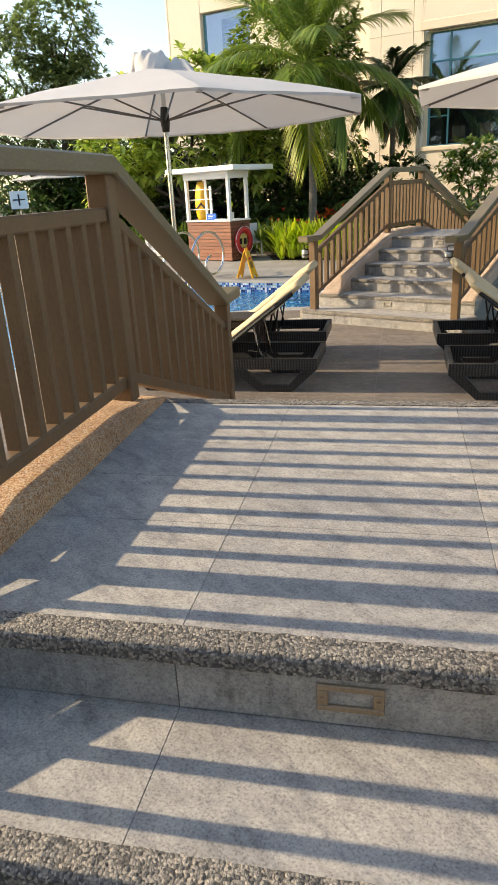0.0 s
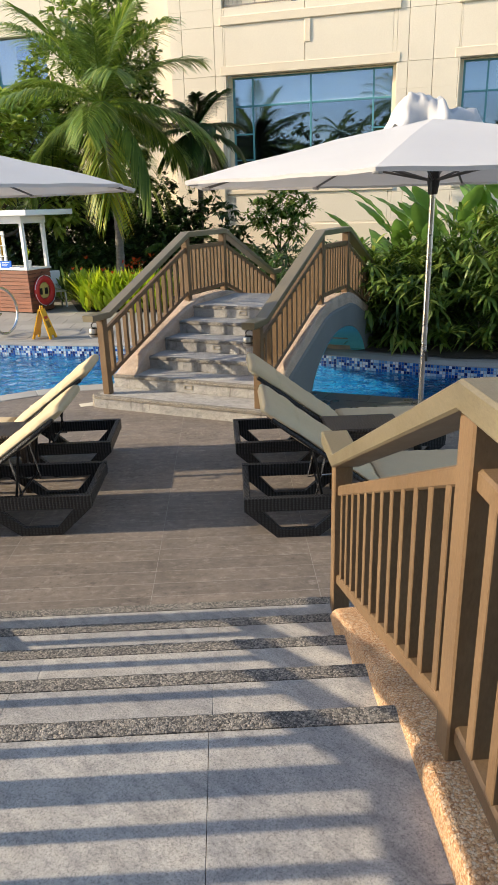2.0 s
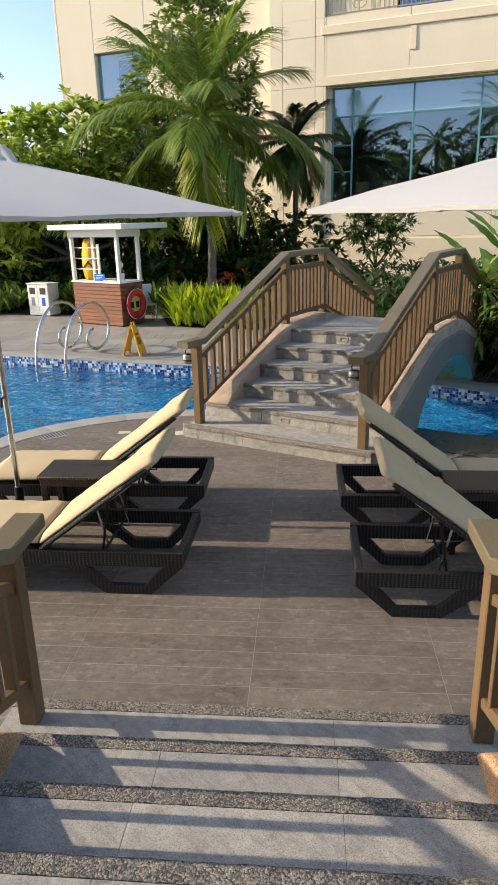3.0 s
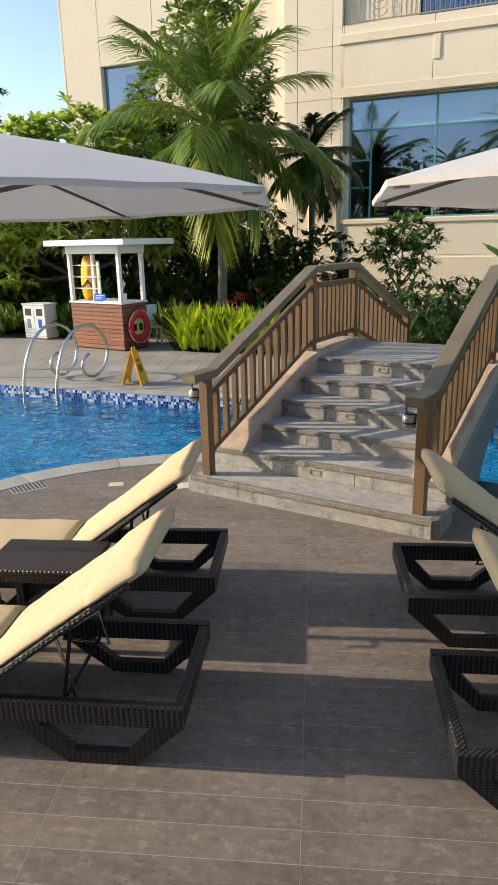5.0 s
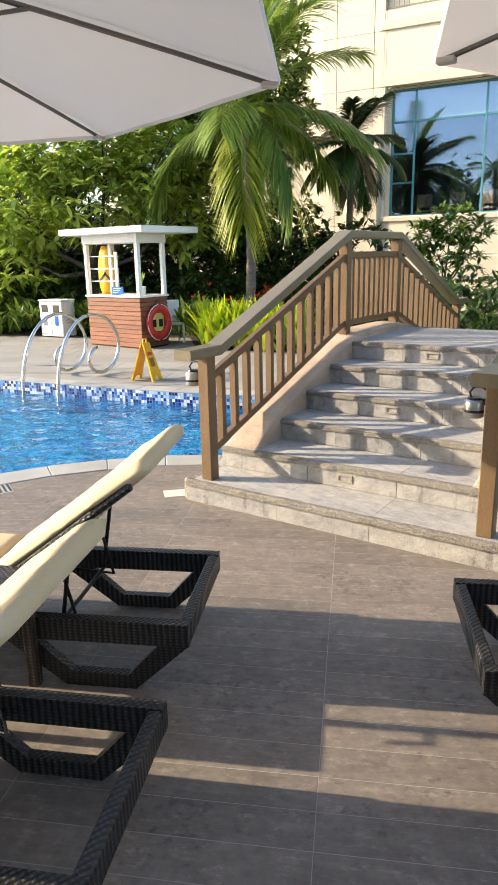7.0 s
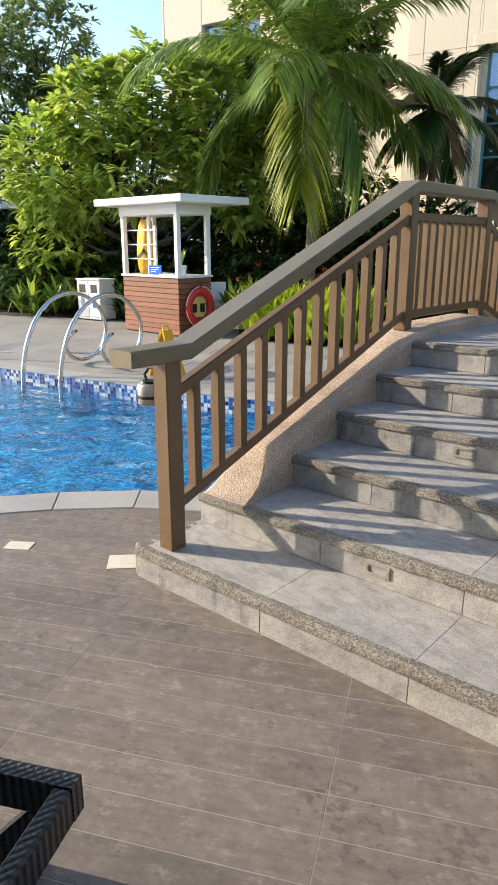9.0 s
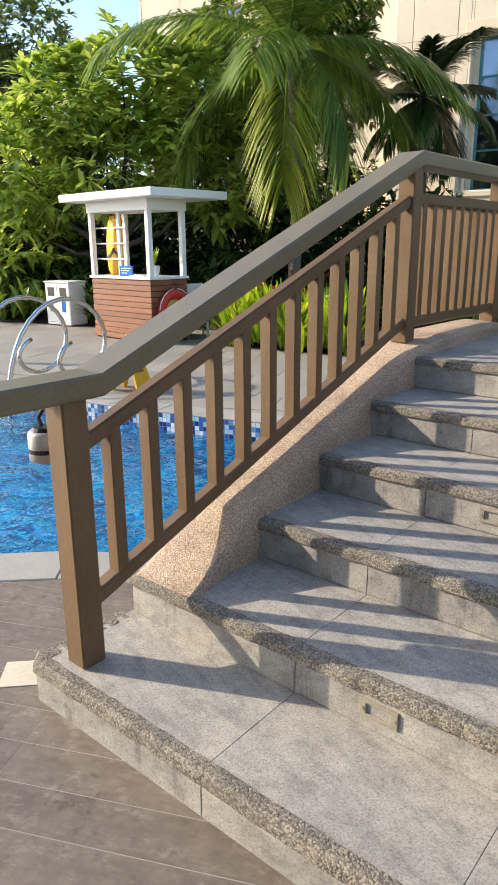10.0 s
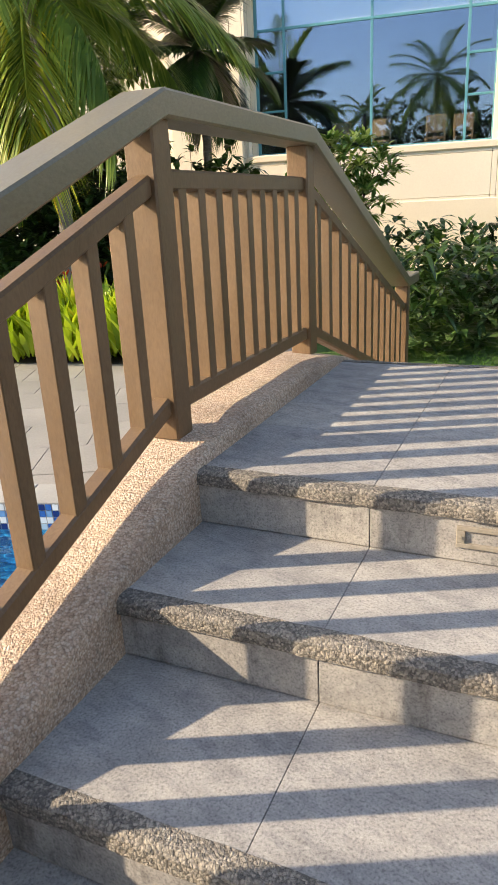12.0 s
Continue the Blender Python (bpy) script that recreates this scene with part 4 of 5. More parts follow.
    part("finial", tube_bm([(0, 0, peak), (0, 0, peak + 0.10), (0, 0, peak + 0.12)], [0.02, 0.025, 0.008], 10), STEEL, root)
    for a in ang:
        c, s = math.cos(a), math.sin(a)
        tip = Vector((c * rad * 0.985, s * rad * 0.985, rim - 0.022))
        up = Vector((c * 0.05, s * 0.05, peak - 0.05))
        def along(f):
            return Vector((c * rad * f, s * rad * f, peak + (rim - peak) * (0.85 * f + 0.15 * f * f) - 0.028))
        rib = part("rib", tube_bm([along(f) for f in (0.03, 0.3, 0.55, 0.8, 0.985)], 0.011, 6), RIB, root)
        part("strut", tube_bm([(c * 0.05, s * 0.05, rim - 0.02), along(0.52)], 0.009, 6), RIB, rib)
        part("rib_pocket", box_bm(-0.06, 0.012, -0.022, 0.022, -0.012, 0.012, 0.004, Matrix.Translation(tip) @ pose(0, 0, 0, 0, 0, math.degrees(a))), CANVAS, root)


umbrella(pose(-2.36, 7.0, 0.004), 25.4, 2.0, "grey-white canvas patio umbrella opened over wicker loungers", 2.55, 2.13, 3.0)
umbrella(pose(2.05, 6.8, 0.004), 20, 7.0, "grey-white canvas patio umbrella shading the loungers", 2.545, 2.06, 2.98)

# ---- hotel building behind the garden ----
FACE = pose(0.64, 27.7, 0, 0, 0, -17.0)   # x along the facade, -y towards the pool


def fbox(x0, x1, y0, y1, z0, z1, b=0.01):
    return box_bm(x0, x1, y0, y1, z0, z1, b)


hotel = thing("hotel_building", FACE, "cream-painted hotel facade with wide teal-framed windows", "building")
WINS = [(0.06, 5.92, 2.95, 6.70), (7.95, 13.4, 2.95, 6.70), (-9.3, -7.2, 2.95, 8.5)]
UPPER = [(0.0, 5.8, 8.75, 11.6), (7.9, 13.4, 8.75, 11.6)]
HOLES = WINS[:2] + UPPER


def wall_panels():
    """Panels between the joints, with the openings left free."""
    xs = [-1.98, -1.5, -0.32, 0.0, 0.06, 2.86, 5.8, 5.92, 6.3, 7.1, 7.9, 7.95, 10.6, 13.4, 16.0, 20.0]
    zs = [0.0, 1.75, 2.70, 2.95, 5.9, 6.70, 8.22, 8.75, 11.6, 13.0]
    for i in range(len(xs) - 1):
        x0, x1 = xs[i], xs[i + 1]
        for j in range(len(zs) - 1):
            z0, z1 = zs[j], zs[j + 1]
            cx, cz = (x0 + x1) / 2, (z0 + z1) / 2
            if any(a <= cx <= b and c <= cz <= d for a, b, c, d in HOLES):
                continue
            g = 0.008 if x1 - x0 > 0.2 else 0.001
            part("wall_panel", fbox(x0 + g, x1 - g, 0.0, 0.30, z0 + (0.008 if z0 in (1.75, 2.7, 6.7, 8.22) else 0.0), z1, 0.006), FACADE, hotel)


wall_panels()
part("wall_core", fbox(-1.9, 20, 0.28, 0.31, 0, 2.9), FACADE2, hotel, "joint backing")
for x0, x1, z0, z1 in ((-1.95, 0.05, 2.9, 13), (5.94, 7.9, 2.9, 13), (13.42, 20, 2.9, 13), (0, 13.5, 6.72, 8.7)):
    part("wall_core", fbox(x0, x1, 0.301, 0.33, z0, z1), FACADE2, hotel)
# ledges
for x0, x1 in ((-0.1, 6.02), (7.8, 13.5)):
    part("ledge", fbox(x0, x1, -0.06, 0.02, 8.22, 8.50, 0.02), FACADE2, hotel, "projecting window ledge")
    part("ledge", fbox(x0 - 0.02, x1 + 0.02, -0.025, 0.02, 6.70, 6.98, 0.01), FACADE2, hotel, "moulded lintel band")
    part("sill", fbox(x0 + 0.1, x1 - 0.05, -0.05, 0.44, 2.78, 2.94, 0.02), FACADE2, hotel)
    part("keystone", fbox((x0 + x1) / 2 - 0.1, (x0 + x1) / 2 + 0.1, -0.035, 0.01, 7.52, 8.21, 0.01), FACADE2, hotel)
part("plinth", fbox(-2.0, 20, -0.05, 0.0, 0, 1.70, 0.02), FACADE2, hotel)

for wi, (x0, x1, z0, z1) in enumerate(WINS[:2] + UPPER):
    root = part("window_frame", fbox(x0 + 0.12, x0 + 0.19, 0.45, 0.52, z0, z1, 0.004), TEAL, hotel, "teal aluminium window frame")
    w = x1 - x0 - 0.24
    xs = [x0 + 0.12 + w * f for f in (0.0, 0.130, 0.502, 0.888, 1.0)] if wi != 1 else [x0 + 0.12 + w * f for f in (0.0, 0.15, 0.5, 0.85, 1.0)]
    zt = z0 + (z1 - z0) * 0.745
    for x in xs[1:]:
        part("mullion", fbox(x - 0.03, x + 0.03, 0.45, 0.52, z0, z1 - 0.02, 0.004), TEAL, root)
    for z in (z0 + 0.03, zt, z1 - 0.05):
        for xa, xb in zip(xs, xs[1:]):
            part("transom", fbox(xa + 0.03, xb - 0.03, 0.455, 0.515, z - 0.03, z + 0.03, 0.004), TEAL, root)
    if wi < 2:
        for zz in (z0 + (z1 - z0) * 0.27, z0 + (z1 - z0) * 0.5):
            for xa, xb in ((xs[0], xs[1]), (xs[3], xs[4])):
                part("transom", fbox(xa + 0.03, xb - 0.03, 0.455, 0.515, zz - 0.025, zz + 0.025, 0.004), TEAL, root)
    for xa, xb in zip(xs, xs[1:]):
        for za, zb in ((z0 + 0.06, zt - 0.03), (zt + 0.03, z1 - 0.08)):
            g = part("pane", fbox(xa + 0.03, xb - 0.03, 0.48, 0.49, za, zb, 0.001), GLASS, root)
            g.visible_shadow = False
    # reveal
    bm = bmesh.new()
    for a, b in (((x0, 0.31), (x0 + 0.12, 0.31)), ((x1 - 0.12, 0.31), (x1, 0.31))):
        cbox(bm, a[0], b[0], 0.303, 0.50, z0, z1, 0.004)
    cbox(bm, x0 + 0.12, x1 - 0.12, 0.303, 0.50, z1 - 0.03, z1, 0.003)
    part("reveal", bm, FACADE2, hotel, "deep window reveal")
    part("blind", fbox(x0 + 0.14, x1 - 0.14, 0.56, 0.58, zt - 0.02, z1, 0.003), BLIND, hotel, "white roller blind")
    # room behind: its dim interior is put into a dark wall colour
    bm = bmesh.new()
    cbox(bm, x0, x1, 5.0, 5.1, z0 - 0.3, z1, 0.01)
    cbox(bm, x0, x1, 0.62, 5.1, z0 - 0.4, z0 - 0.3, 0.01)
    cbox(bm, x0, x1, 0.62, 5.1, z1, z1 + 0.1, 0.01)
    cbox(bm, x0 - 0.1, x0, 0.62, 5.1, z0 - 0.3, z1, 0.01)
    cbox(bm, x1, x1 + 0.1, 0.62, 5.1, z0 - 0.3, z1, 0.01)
    part("room", bm, ROOM, hotel, "room behind the glass, walls coloured dark for dimness")

# wrought screens before the upper windows, a pale wall panel with a leaf ornament behind their start
SCREEN = plain("grey_bronze_metal", (0.34, 0.29, 0.23), 0.5)
for x0, x1, z0, z1 in UPPER:
    part("wall_panel", fbox(x0 + 0.02, x0 + 2.35, 0.20, 0.30, 8.75, 11.6, 0.01), FACADE, hotel, "recessed wall panel behind the grille")
    screen = part("grille", fbox(x0 + 0.05, x1 - 0.05, 0.05, 0.09, 8.80, 8.84, 0.004), SCREEN, hotel, "ornamental window grille")
    for k in range(40):
        x = x0 + 0.1 + k * (x1 - x0 - 0.2) / 39
        if not x0 + 0.80 < x < x0 + 1.50:
            part("bar", fbox(x - 0.009, x + 0.009, 0.06, 0.08, 8.84, 10.0, 0.002), SCREEN, screen)
    cx = x0 + 1.15
    part("stem", tube_bm([(cx, 0.07, 8.84), (cx, 0.07, 10.0)], 0.012, 6), SCREEN, screen)
    for k in range(5):
        for sd in (-1, 1):
            z = 8.90 + k * 0.2
            part("leaf_scroll", tube_bm([(cx, 0.07, z), (cx + sd * 0.12, 0.07, z + 0.03), (cx + sd * 0.22, 0.07, z + 0.12), (cx + sd * 0.24, 0.07, z + 0.2)], 0.010, 6), SCREEN, screen)

# pilaster at the corner, stepped-back left wing
part("pilaster", fbox(-1.08, -0.06, -0.12, -0.001, 0, 5.05, 0.03), FACADE2, hotel, "cream pilaster beside the window")
part("pilaster_cap", fbox(-1.02, -0.12, -0.09, -0.001, 5.05, 5.30, 0.04), FACADE2, hotel)
wing = part("wing_wall", fbox(-7.2, -2.0, 0.6, 1.0, 0, 13, 0.02), FACADE, hotel, "set-back left wing of the building")
part("wing_wall", fbox(-11.1, -9.5, 0.6, 1.0, 0, 13, 0.02), FACADE, hotel)
part("wing_wall", fbox(-9.5, -7.2, 0.6, 1.0, 8.7, 13, 0.02), FACADE, hotel)
part("wing_wall", fbox(-9.5, -7.2, 0.6, 1.0, 0, 2.9, 0.02), FACADE, hotel)
part("wing_return", fbox(-2.0, -1.9, 0.3, 1.0, 0, 13, 0.02), FACADE, hotel)
part("wing_return", fbox(-11.2, -11.1, 0.6, 9, 0, 13, 0.02), FACADE, hotel)
wf = part("window_frame", fbox(-9.48, -9.38, 0.8, 0.88, 2.9, 8.7, 0.004), TEAL, hotel)
g = part("pane", fbox(-9.38, -7.2, 0.83, 0.84, 2.9, 8.7, 0.001), GLASS, wf)
g.visible_shadow = False
for z in (4.3, 5.7, 7.1):
    part("transom", fbox(-9.38, -7.2, 0.8, 0.88, z - 0.03, z + 0.03, 0.003), TEAL, wf)
# one dark sheet stands in for the dim room behind the wing pane
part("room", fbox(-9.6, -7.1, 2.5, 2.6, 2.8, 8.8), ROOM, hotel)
part("roof", fbox(-11.3, 20, 0.3, 9, 12.9, 13.2, 0.05), FACADE2, hotel)

# chairs behind the restaurant window
CHAIR_WOOD = plain("pale_chair_wood", (0.26, 0.17, 0.10), 0.5)


def cafe_chair(m):
    root = thing("cafe_chair", m, "pale wooden restaurant chair behind the window", "chair", "restaurant chairs")
    part("seat", box_bm(-0.24, 0.24, -0.24, 0.24, 0.44, 0.50, 0.01), CHAIR_WOOD, root)
    part("backrest", box_bm(-0.24, 0.24, 0.20, 0.25, 0.58, 0.98, 0.02), CHAIR_WOOD, root)
    for x in (-0.21, 0.21):
        for y in (-0.21, 0.22):
            part("leg", box_bm(x - 0.02, x + 0.02, y - 0.02, y + 0.02, 0, 0.44 if y < 0 else 0.60, 0.003), CHAIR_WOOD, root)


for x, y, r in ((2.2, 1.1, 10), (3.3, 0.9, -15), (4.5, 1.0, 5), (5.2, 1.2, -10), (1.1, 1.3, 20), (9.2, 1.1, 0), (10.6, 1.0, 12)):
    cafe_chair(FACE @ pose(x, y, 2.65, 0, 0, r + 180))

# ---- kiosk and things on the far deck ----
KM = pose(-4.93, 18.86, 0.003, 0, 0, -28.6) @ Matrix.Diagonal((0.95, 0.95, 0.98, 1))
kiosk = thing("towel_kiosk", KM, "white-roofed towel kiosk with red-brown slatted counter", "kiosk")
W2, D2 = 0.86, 0.42
part("counter_core", box_bm(-W2 + 0.02, W2 - 0.02, -D2 + 0.02, D2 - 0.02, 0.0, 1.06, 0.005), DARK_METAL, kiosk)
for k in range(11):
    z0 = 0.03 + k * 0.094
    part("slat", box_bm(-W2, W2, -D2, -D2 + 0.021, z0, z0 + 0.086, 0.006), WOOD, kiosk)
    for s in (-1, 1):
        a, b = (W2 - 0.021, W2) if s > 0 else (-W2, -W2 + 0.021)
        part("slat", box_bm(a, b, -D2 + 0.024, D2, z0, z0 + 0.086, 0.006), WOOD, kiosk)
part("countertop", box_bm(-W2 - 0.03, W2 + 0.03, -D2 - 0.03, D2 + 0.03, 1.062, 1.105, 0.008), WHITE, kiosk, "white countertop")
for x in (-W2 + 0.045, W2 - 0.045):
    for y in (-D2 + 0.045, D2 - 0.045):
        part("corner_post", box_bm(x - 0.045, x + 0.045, y - 0.045, y + 0.045, 1.105, 2.17, 0.004), WHITE, kiosk)
part("fascia", box_bm(-W2 - 0.02, W2 + 0.02, -D2 - 0.02, D2 + 0.02, 2.17, 2.35, 0.006), WHITE, kiosk)
part("roof", box_bm(-1.31, 1.34, -0.72, 1.0, 2.35, 2.48, 0.012), WHITE, kiosk, "flat white overhanging roof")
for z in (1.38, 1.64, 1.90):
    part("shelf", box_bm(-W2 + 0.02, 0.12, -0.33, -0.29, z, z + 0.024, 0.004), WHITE, kiosk)
for x0, x1 in ((-0.20, -0.12), (-0.02, 0.06)):
    part("shelf_upright", box_bm(x0, x1, -0.285, -0.245, 1.105, 2.0 if x0 > -0.1 else 2.17, 0.003), WHITE, kiosk)

board = thing("rescue_board", KM @ pose(-0.50, -0.12, 1.107, -3, 0, 0), "yellow rescue board with a dark stripe standing in the kiosk", "rescue board")
secs = []
for k in range(13):
    f = k / 12
    w = 0.25 * math.sin(math.pi * min(0.97, f * 0.94 + 0.03)) ** 0.3
    secs.append([(-w, -0.03, f * 1.02), (0, -0.05, f * 1.02), (w, -0.03, f * 1.02), (w, 0.03, f * 1.02), (0, 0.05, f * 1.02), (-w, 0.03, f * 1.02)])
part("hull", loft(bmesh.new(), secs), YELLOW, board, smooth=True)
for lean in (-35, 35):
    part("strap", box_bm(-0.16, 0.16, -0.058, -0.046, -0.025, 0.025, 0.002, pose(0.10 if lean > 0 else -0.10, 0, 0.36, 0, lean, 0)), BLACK, board, "dark strap")

sgn = thing("counter_sign", KM @ pose(0.02, -0.28, 1.106, 0, 0, 0), "small blue sign standing on the kiosk counter", "sign")
part("panel", box_bm(-0.19, 0.19, -0.01, 0.01, 0.0, 0.17, 0.004), BLUE, sgn)
for k in range(3):
    part("print_bar", box_bm(-0.13, 0.13 - 0.05 * k, -0.013, -0.010, 0.125 - k * 0.04, 0.137 - k * 0.04, 0.0005), WHITE, sgn)
ppr = thing("paper_stack", KM @ pose(0.32, -0.2, 1.106, 0, 0, 12), "white and blue papers on the kiosk counter", "papers")
part("sheets", box_bm(-0.16, 0.16, -0.11, 0.11, 0.0, 0.02, 0.003), WHITE, ppr)
part("top_sheet", box_bm(-0.10, 0.14, -0.09, 0.09, 0.0205, 0.024, 0.001, pose(0, 0, 0, 0, 0, 20)), plain("pale_blue_paper", (0.45, 0.55, 0.75), 0.7), ppr)

buoy = thing("lifebuoy", KM @ pose(W2 + 0.055, 0.06, 0.53), "red lifebuoy hung by a cord on the kiosk side", "lifebuoy")
bm = bmesh.new()
R, r = 0.29, 0.082
ring = [[(r * 0.75 * math.sin(b), (R + r * math.cos(b)) * math.cos(a), (R + r * math.cos(b)) * math.sin(a)) for b in (2 * math.pi * q / 14 for q in range(14))] for a in (2 * math.pi * k / 36 for k in range(36))]
vv = [[bm.verts.new(p) for p in s] for s in ring]
for k in range(36):
    for q in range(14):
        bm.faces.new((vv[k][q], vv[(k + 1) % 36][q], vv[(k + 1) % 36][(q + 1) % 14], vv[k][(q + 1) % 14]))
bmesh.ops.recalc_face_normals(bm, faces=bm.faces[:])
part("ring", bm, RED, buoy, smooth=True)
for a in (45, 135, 225, 315):
    part("grab_line", tube_bm([(0.04, (R + 0.09) * math.cos(radians(a + d)), (R + 0.09) * math.sin(radians(a + d))) for d in (-38, -20, 0, 20, 38)], 0.008, 6), WHITE, buoy)
part("cord", tube_bm([(0.0, -0.16, 0.32), (-0.02, 0.0, 0.48), (0.0, 0.16, 0.32)], 0.006, 6), DARK_METAL, buoy)
notice = thing("safety_notice", KM @ pose(W2 + 0.012, 0.06, 0.53), "yellow safety notice behind the lifebuoy", "notice")
part("panel", box_bm(-0.008, 0.004, -0.2, 0.2, -0.19, 0.19, 0.002), surface("pale_yellow_notice", (0.62, 0.50, 0.14), (0.72, 0.62, 0.22), 20, 4, 0.6, 0.05), notice)
for y in (-0.1, 0.1):
    part("pictogram", box_bm(0.0045, 0.007, y - 0.06, y + 0.06, -0.10, 0.06, 0.001), BLACK, notice)

pot = thing("potted_plant", KM @ pose(W2 - 0.20, -0.16, 1.106), "small sword-leaved plant in a white pot on the counter", "plant")
part("pot", tube_bm([(0, 0, 0), (0, 0, 0.02), (0, 0, 0.17), (0, 0, 0.18)], [0.075, 0.08, 0.105, 0.10], 16), WHITE, pot, "white ceramic pot")

bench = thing("white_chair", pose(-4.05, 19.25, 0.003, 0, 0, 30), "white plastic chair half hidden behind the kiosk", "chair")
part("seat", box_bm(-0.22, 0.22, -0.22, 0.22, 0.40, 0.44, 0.015), WHITE, bench)
part("backrest", box_bm(-0.22, 0.22, 0.18, 0.22, 0.44, 0.92, 0.018), WHITE, bench)
for x in (-0.19, 0.19):
    for y in (-0.19, 0.19):
        part("leg", box_bm(x - 0.02, x + 0.02, y - 0.02, y + 0.02, 0, 0.41, 0.005), WHITE, bench)

bins = thing("recycling_bin", pose(-7.30, 20.55, 0.003, 0, 0, -22) @ Matrix.Diagonal((0.86, 0.86, 0.88, 1)), "white twin recycling bin with square openings", "bin")
part("body", box_bm(-0.44, 0.44, -0.26, 0.26, 0.02, 0.98, 0.02), WHITE, bins)
part("lid", box_bm(-0.46, 0.46, -0.28, 0.28, 0.98, 1.02, 0.012), WHITE, bins)
for x in (-0.22, 0.22):
    part("opening", box_bm(x - 0.12, x + 0.12, -0.266, -0.255, 0.68, 0.88, 0.002), BLACK, bins)
    part("door_line", box_bm(x - 0.19, x + 0.19, -0.264, -0.258, 0.08, 0.09, 0.001), GREYTEXT, bins)
    part("recycling_label", box_bm(x - 0.07, x + 0.07, -0.266, -0.258, 0.32, 0.58, 0.002), BLUE if x > 0 else GREYTEXT, bins)
part("divider", box_bm(-0.004, 0.004, -0.264, -0.255, 0.03, 0.97, 0.001), GREYTEXT, bins)

floor_sign = thing("caution_sign", pose(-3.25, 14.62, 0.005, 0, 0, -15), "yellow folding wet-floor sign opened on the paving", "sign")
for s in (-1, 1):
    m = pose(s * 0.19, 0, 0, 0, -s * 17, 0)
    bm = bmesh.new()
    prism(bm, [(-0.14, 0.0), (-0.07, 0.0), (-0.05, 0.07), (0.05, 0.07), (0.07, 0.0), (0.14, 0.0), (0.085, 0.60), (-0.085, 0.60)], "x", -0.012, 0.012)
    bm.transform(m)
    p = part("panel", bm, YELLOW, floor_sign)
    part("print_block", box_bm(0.0125 * s - 0.001, 0.0125 * s + 0.001, -0.06, 0.06, 0.22, 0.36, 0.0004, m), plain("dark_print", (0.25, 0.12, 0.01), 0.5), p, "dark warning print")
    part("print_bar", box_bm(0.0125 * s - 0.001, 0.0125 * s + 0.001, -0.06, 0.06, 0.40, 0.45, 0.0004, m), RED, p)
part("handle", tube_bm([(0, -0.05, 0.575), (0, -0.04, 0.63), (0, 0.04, 0.63), (0, 0.05, 0.575)], 0.014, 8), YELLOW, floor_sign)

ladder = thing("pool_ladder", Matrix(), "curled polished steel pool ladder at the far edge", "pool ladder")
side = Vector((0.27, 0.96, 0)).normalized()
prof = [(-0.16, -1.0), (-0.16, -0.2), (-0.13, 0.15), (-0.05, 0.48), (0.10, 0.78), (0.32, 0.96), (0.55, 0.98), (0.76, 0.86), (0.90, 0.64), (0.93, 0.40), (0.86, 0.18), (0.72, 0.05), (0.56, 0.02), (0.42, 0.10), (0.36, 0.25), (0.42, 0.40), (0.52, 0.45)]
dense = []
for (a, za), (b, zb) in zip(prof, prof[1:]):
    dense += [(a + (b - a) * q / 2, za + (zb - za) * q / 2) for q in range(2)]
dense.append(prof[-1])
sm = [dense[0]] + [tuple((dense[i - 1][j] + 2 * dense[i][j] + dense[i + 1][j]) / 4 for j in (0, 1)) for i in range(1, len(dense) - 1)] + [dense[-1]]
for bx, by in ((-5.0, 14.36), (-4.36, 14.19)):
    part("rail_tube", tube_bm([Vector((bx, by, 0.02)) + side * a * 1.5 + Vector((0, 0, z)) for a, z in sm], 0.027, 10), STEEL, ladder, smooth=True)
for z in (-0.24, -0.5, -0.76):
    a, b = Vector((-4.98, 14.36, z)) - side * 0.16, Vector((-4.40, 14.20, z)) - side * 0.16
    part("tread", tube_bm([a, b], 0.022, 8), STEEL, ladder)

umbrella(pose(-12.1, 24.2, -0.01), 10, 4.0, "distant white patio umbrella at the garden's end", 2.55, 1.9, 3.0)
pillar = thing("stone_pillar", pose(-11.2, 25.2, -0.01), "pale rough stone pillar under the trees", "pillar")
part("shaft", box_bm(-0.35, 0.35, -0.35, 0.35, 0, 2.3, 0.02), surface("pale_stone", (0.35, 0.31, 0.26), (0.52, 0.47, 0.40), 12, 3, 0.9, 0.5), pillar)
far_lounger = thing("garden_lounger", pose(-10.7, 23.0, -0.004, 0, 0, 200), "grey lounger with raised back near the trees", "sun lounger")
part("bed", box_bm(0.3, 1.9, -0.32, 0.32, 0.28, 0.38, 0.03), GREYTEXT, far_lounger)
part("backrest", box_bm(-0.65, 0.02, -0.32, 0.32, -0.05, 0.05, 0.03, pose(0.3, 0, 0.36, 0, 48, 0)), GREYTEXT, far_lounger)
for x in (0.35, 1.75):
    part("leg", box_bm(x, x + 0.08, -0.3, 0.3, 0, 0.29, 0.01), DARK_METAL, far_lounger)

# ---- plants ----
rng = np.random.default_rng(5)


def unit(a):
    return a / np.maximum(np.linalg.norm(a, axis=-1, keepdims=True), 1e-9)


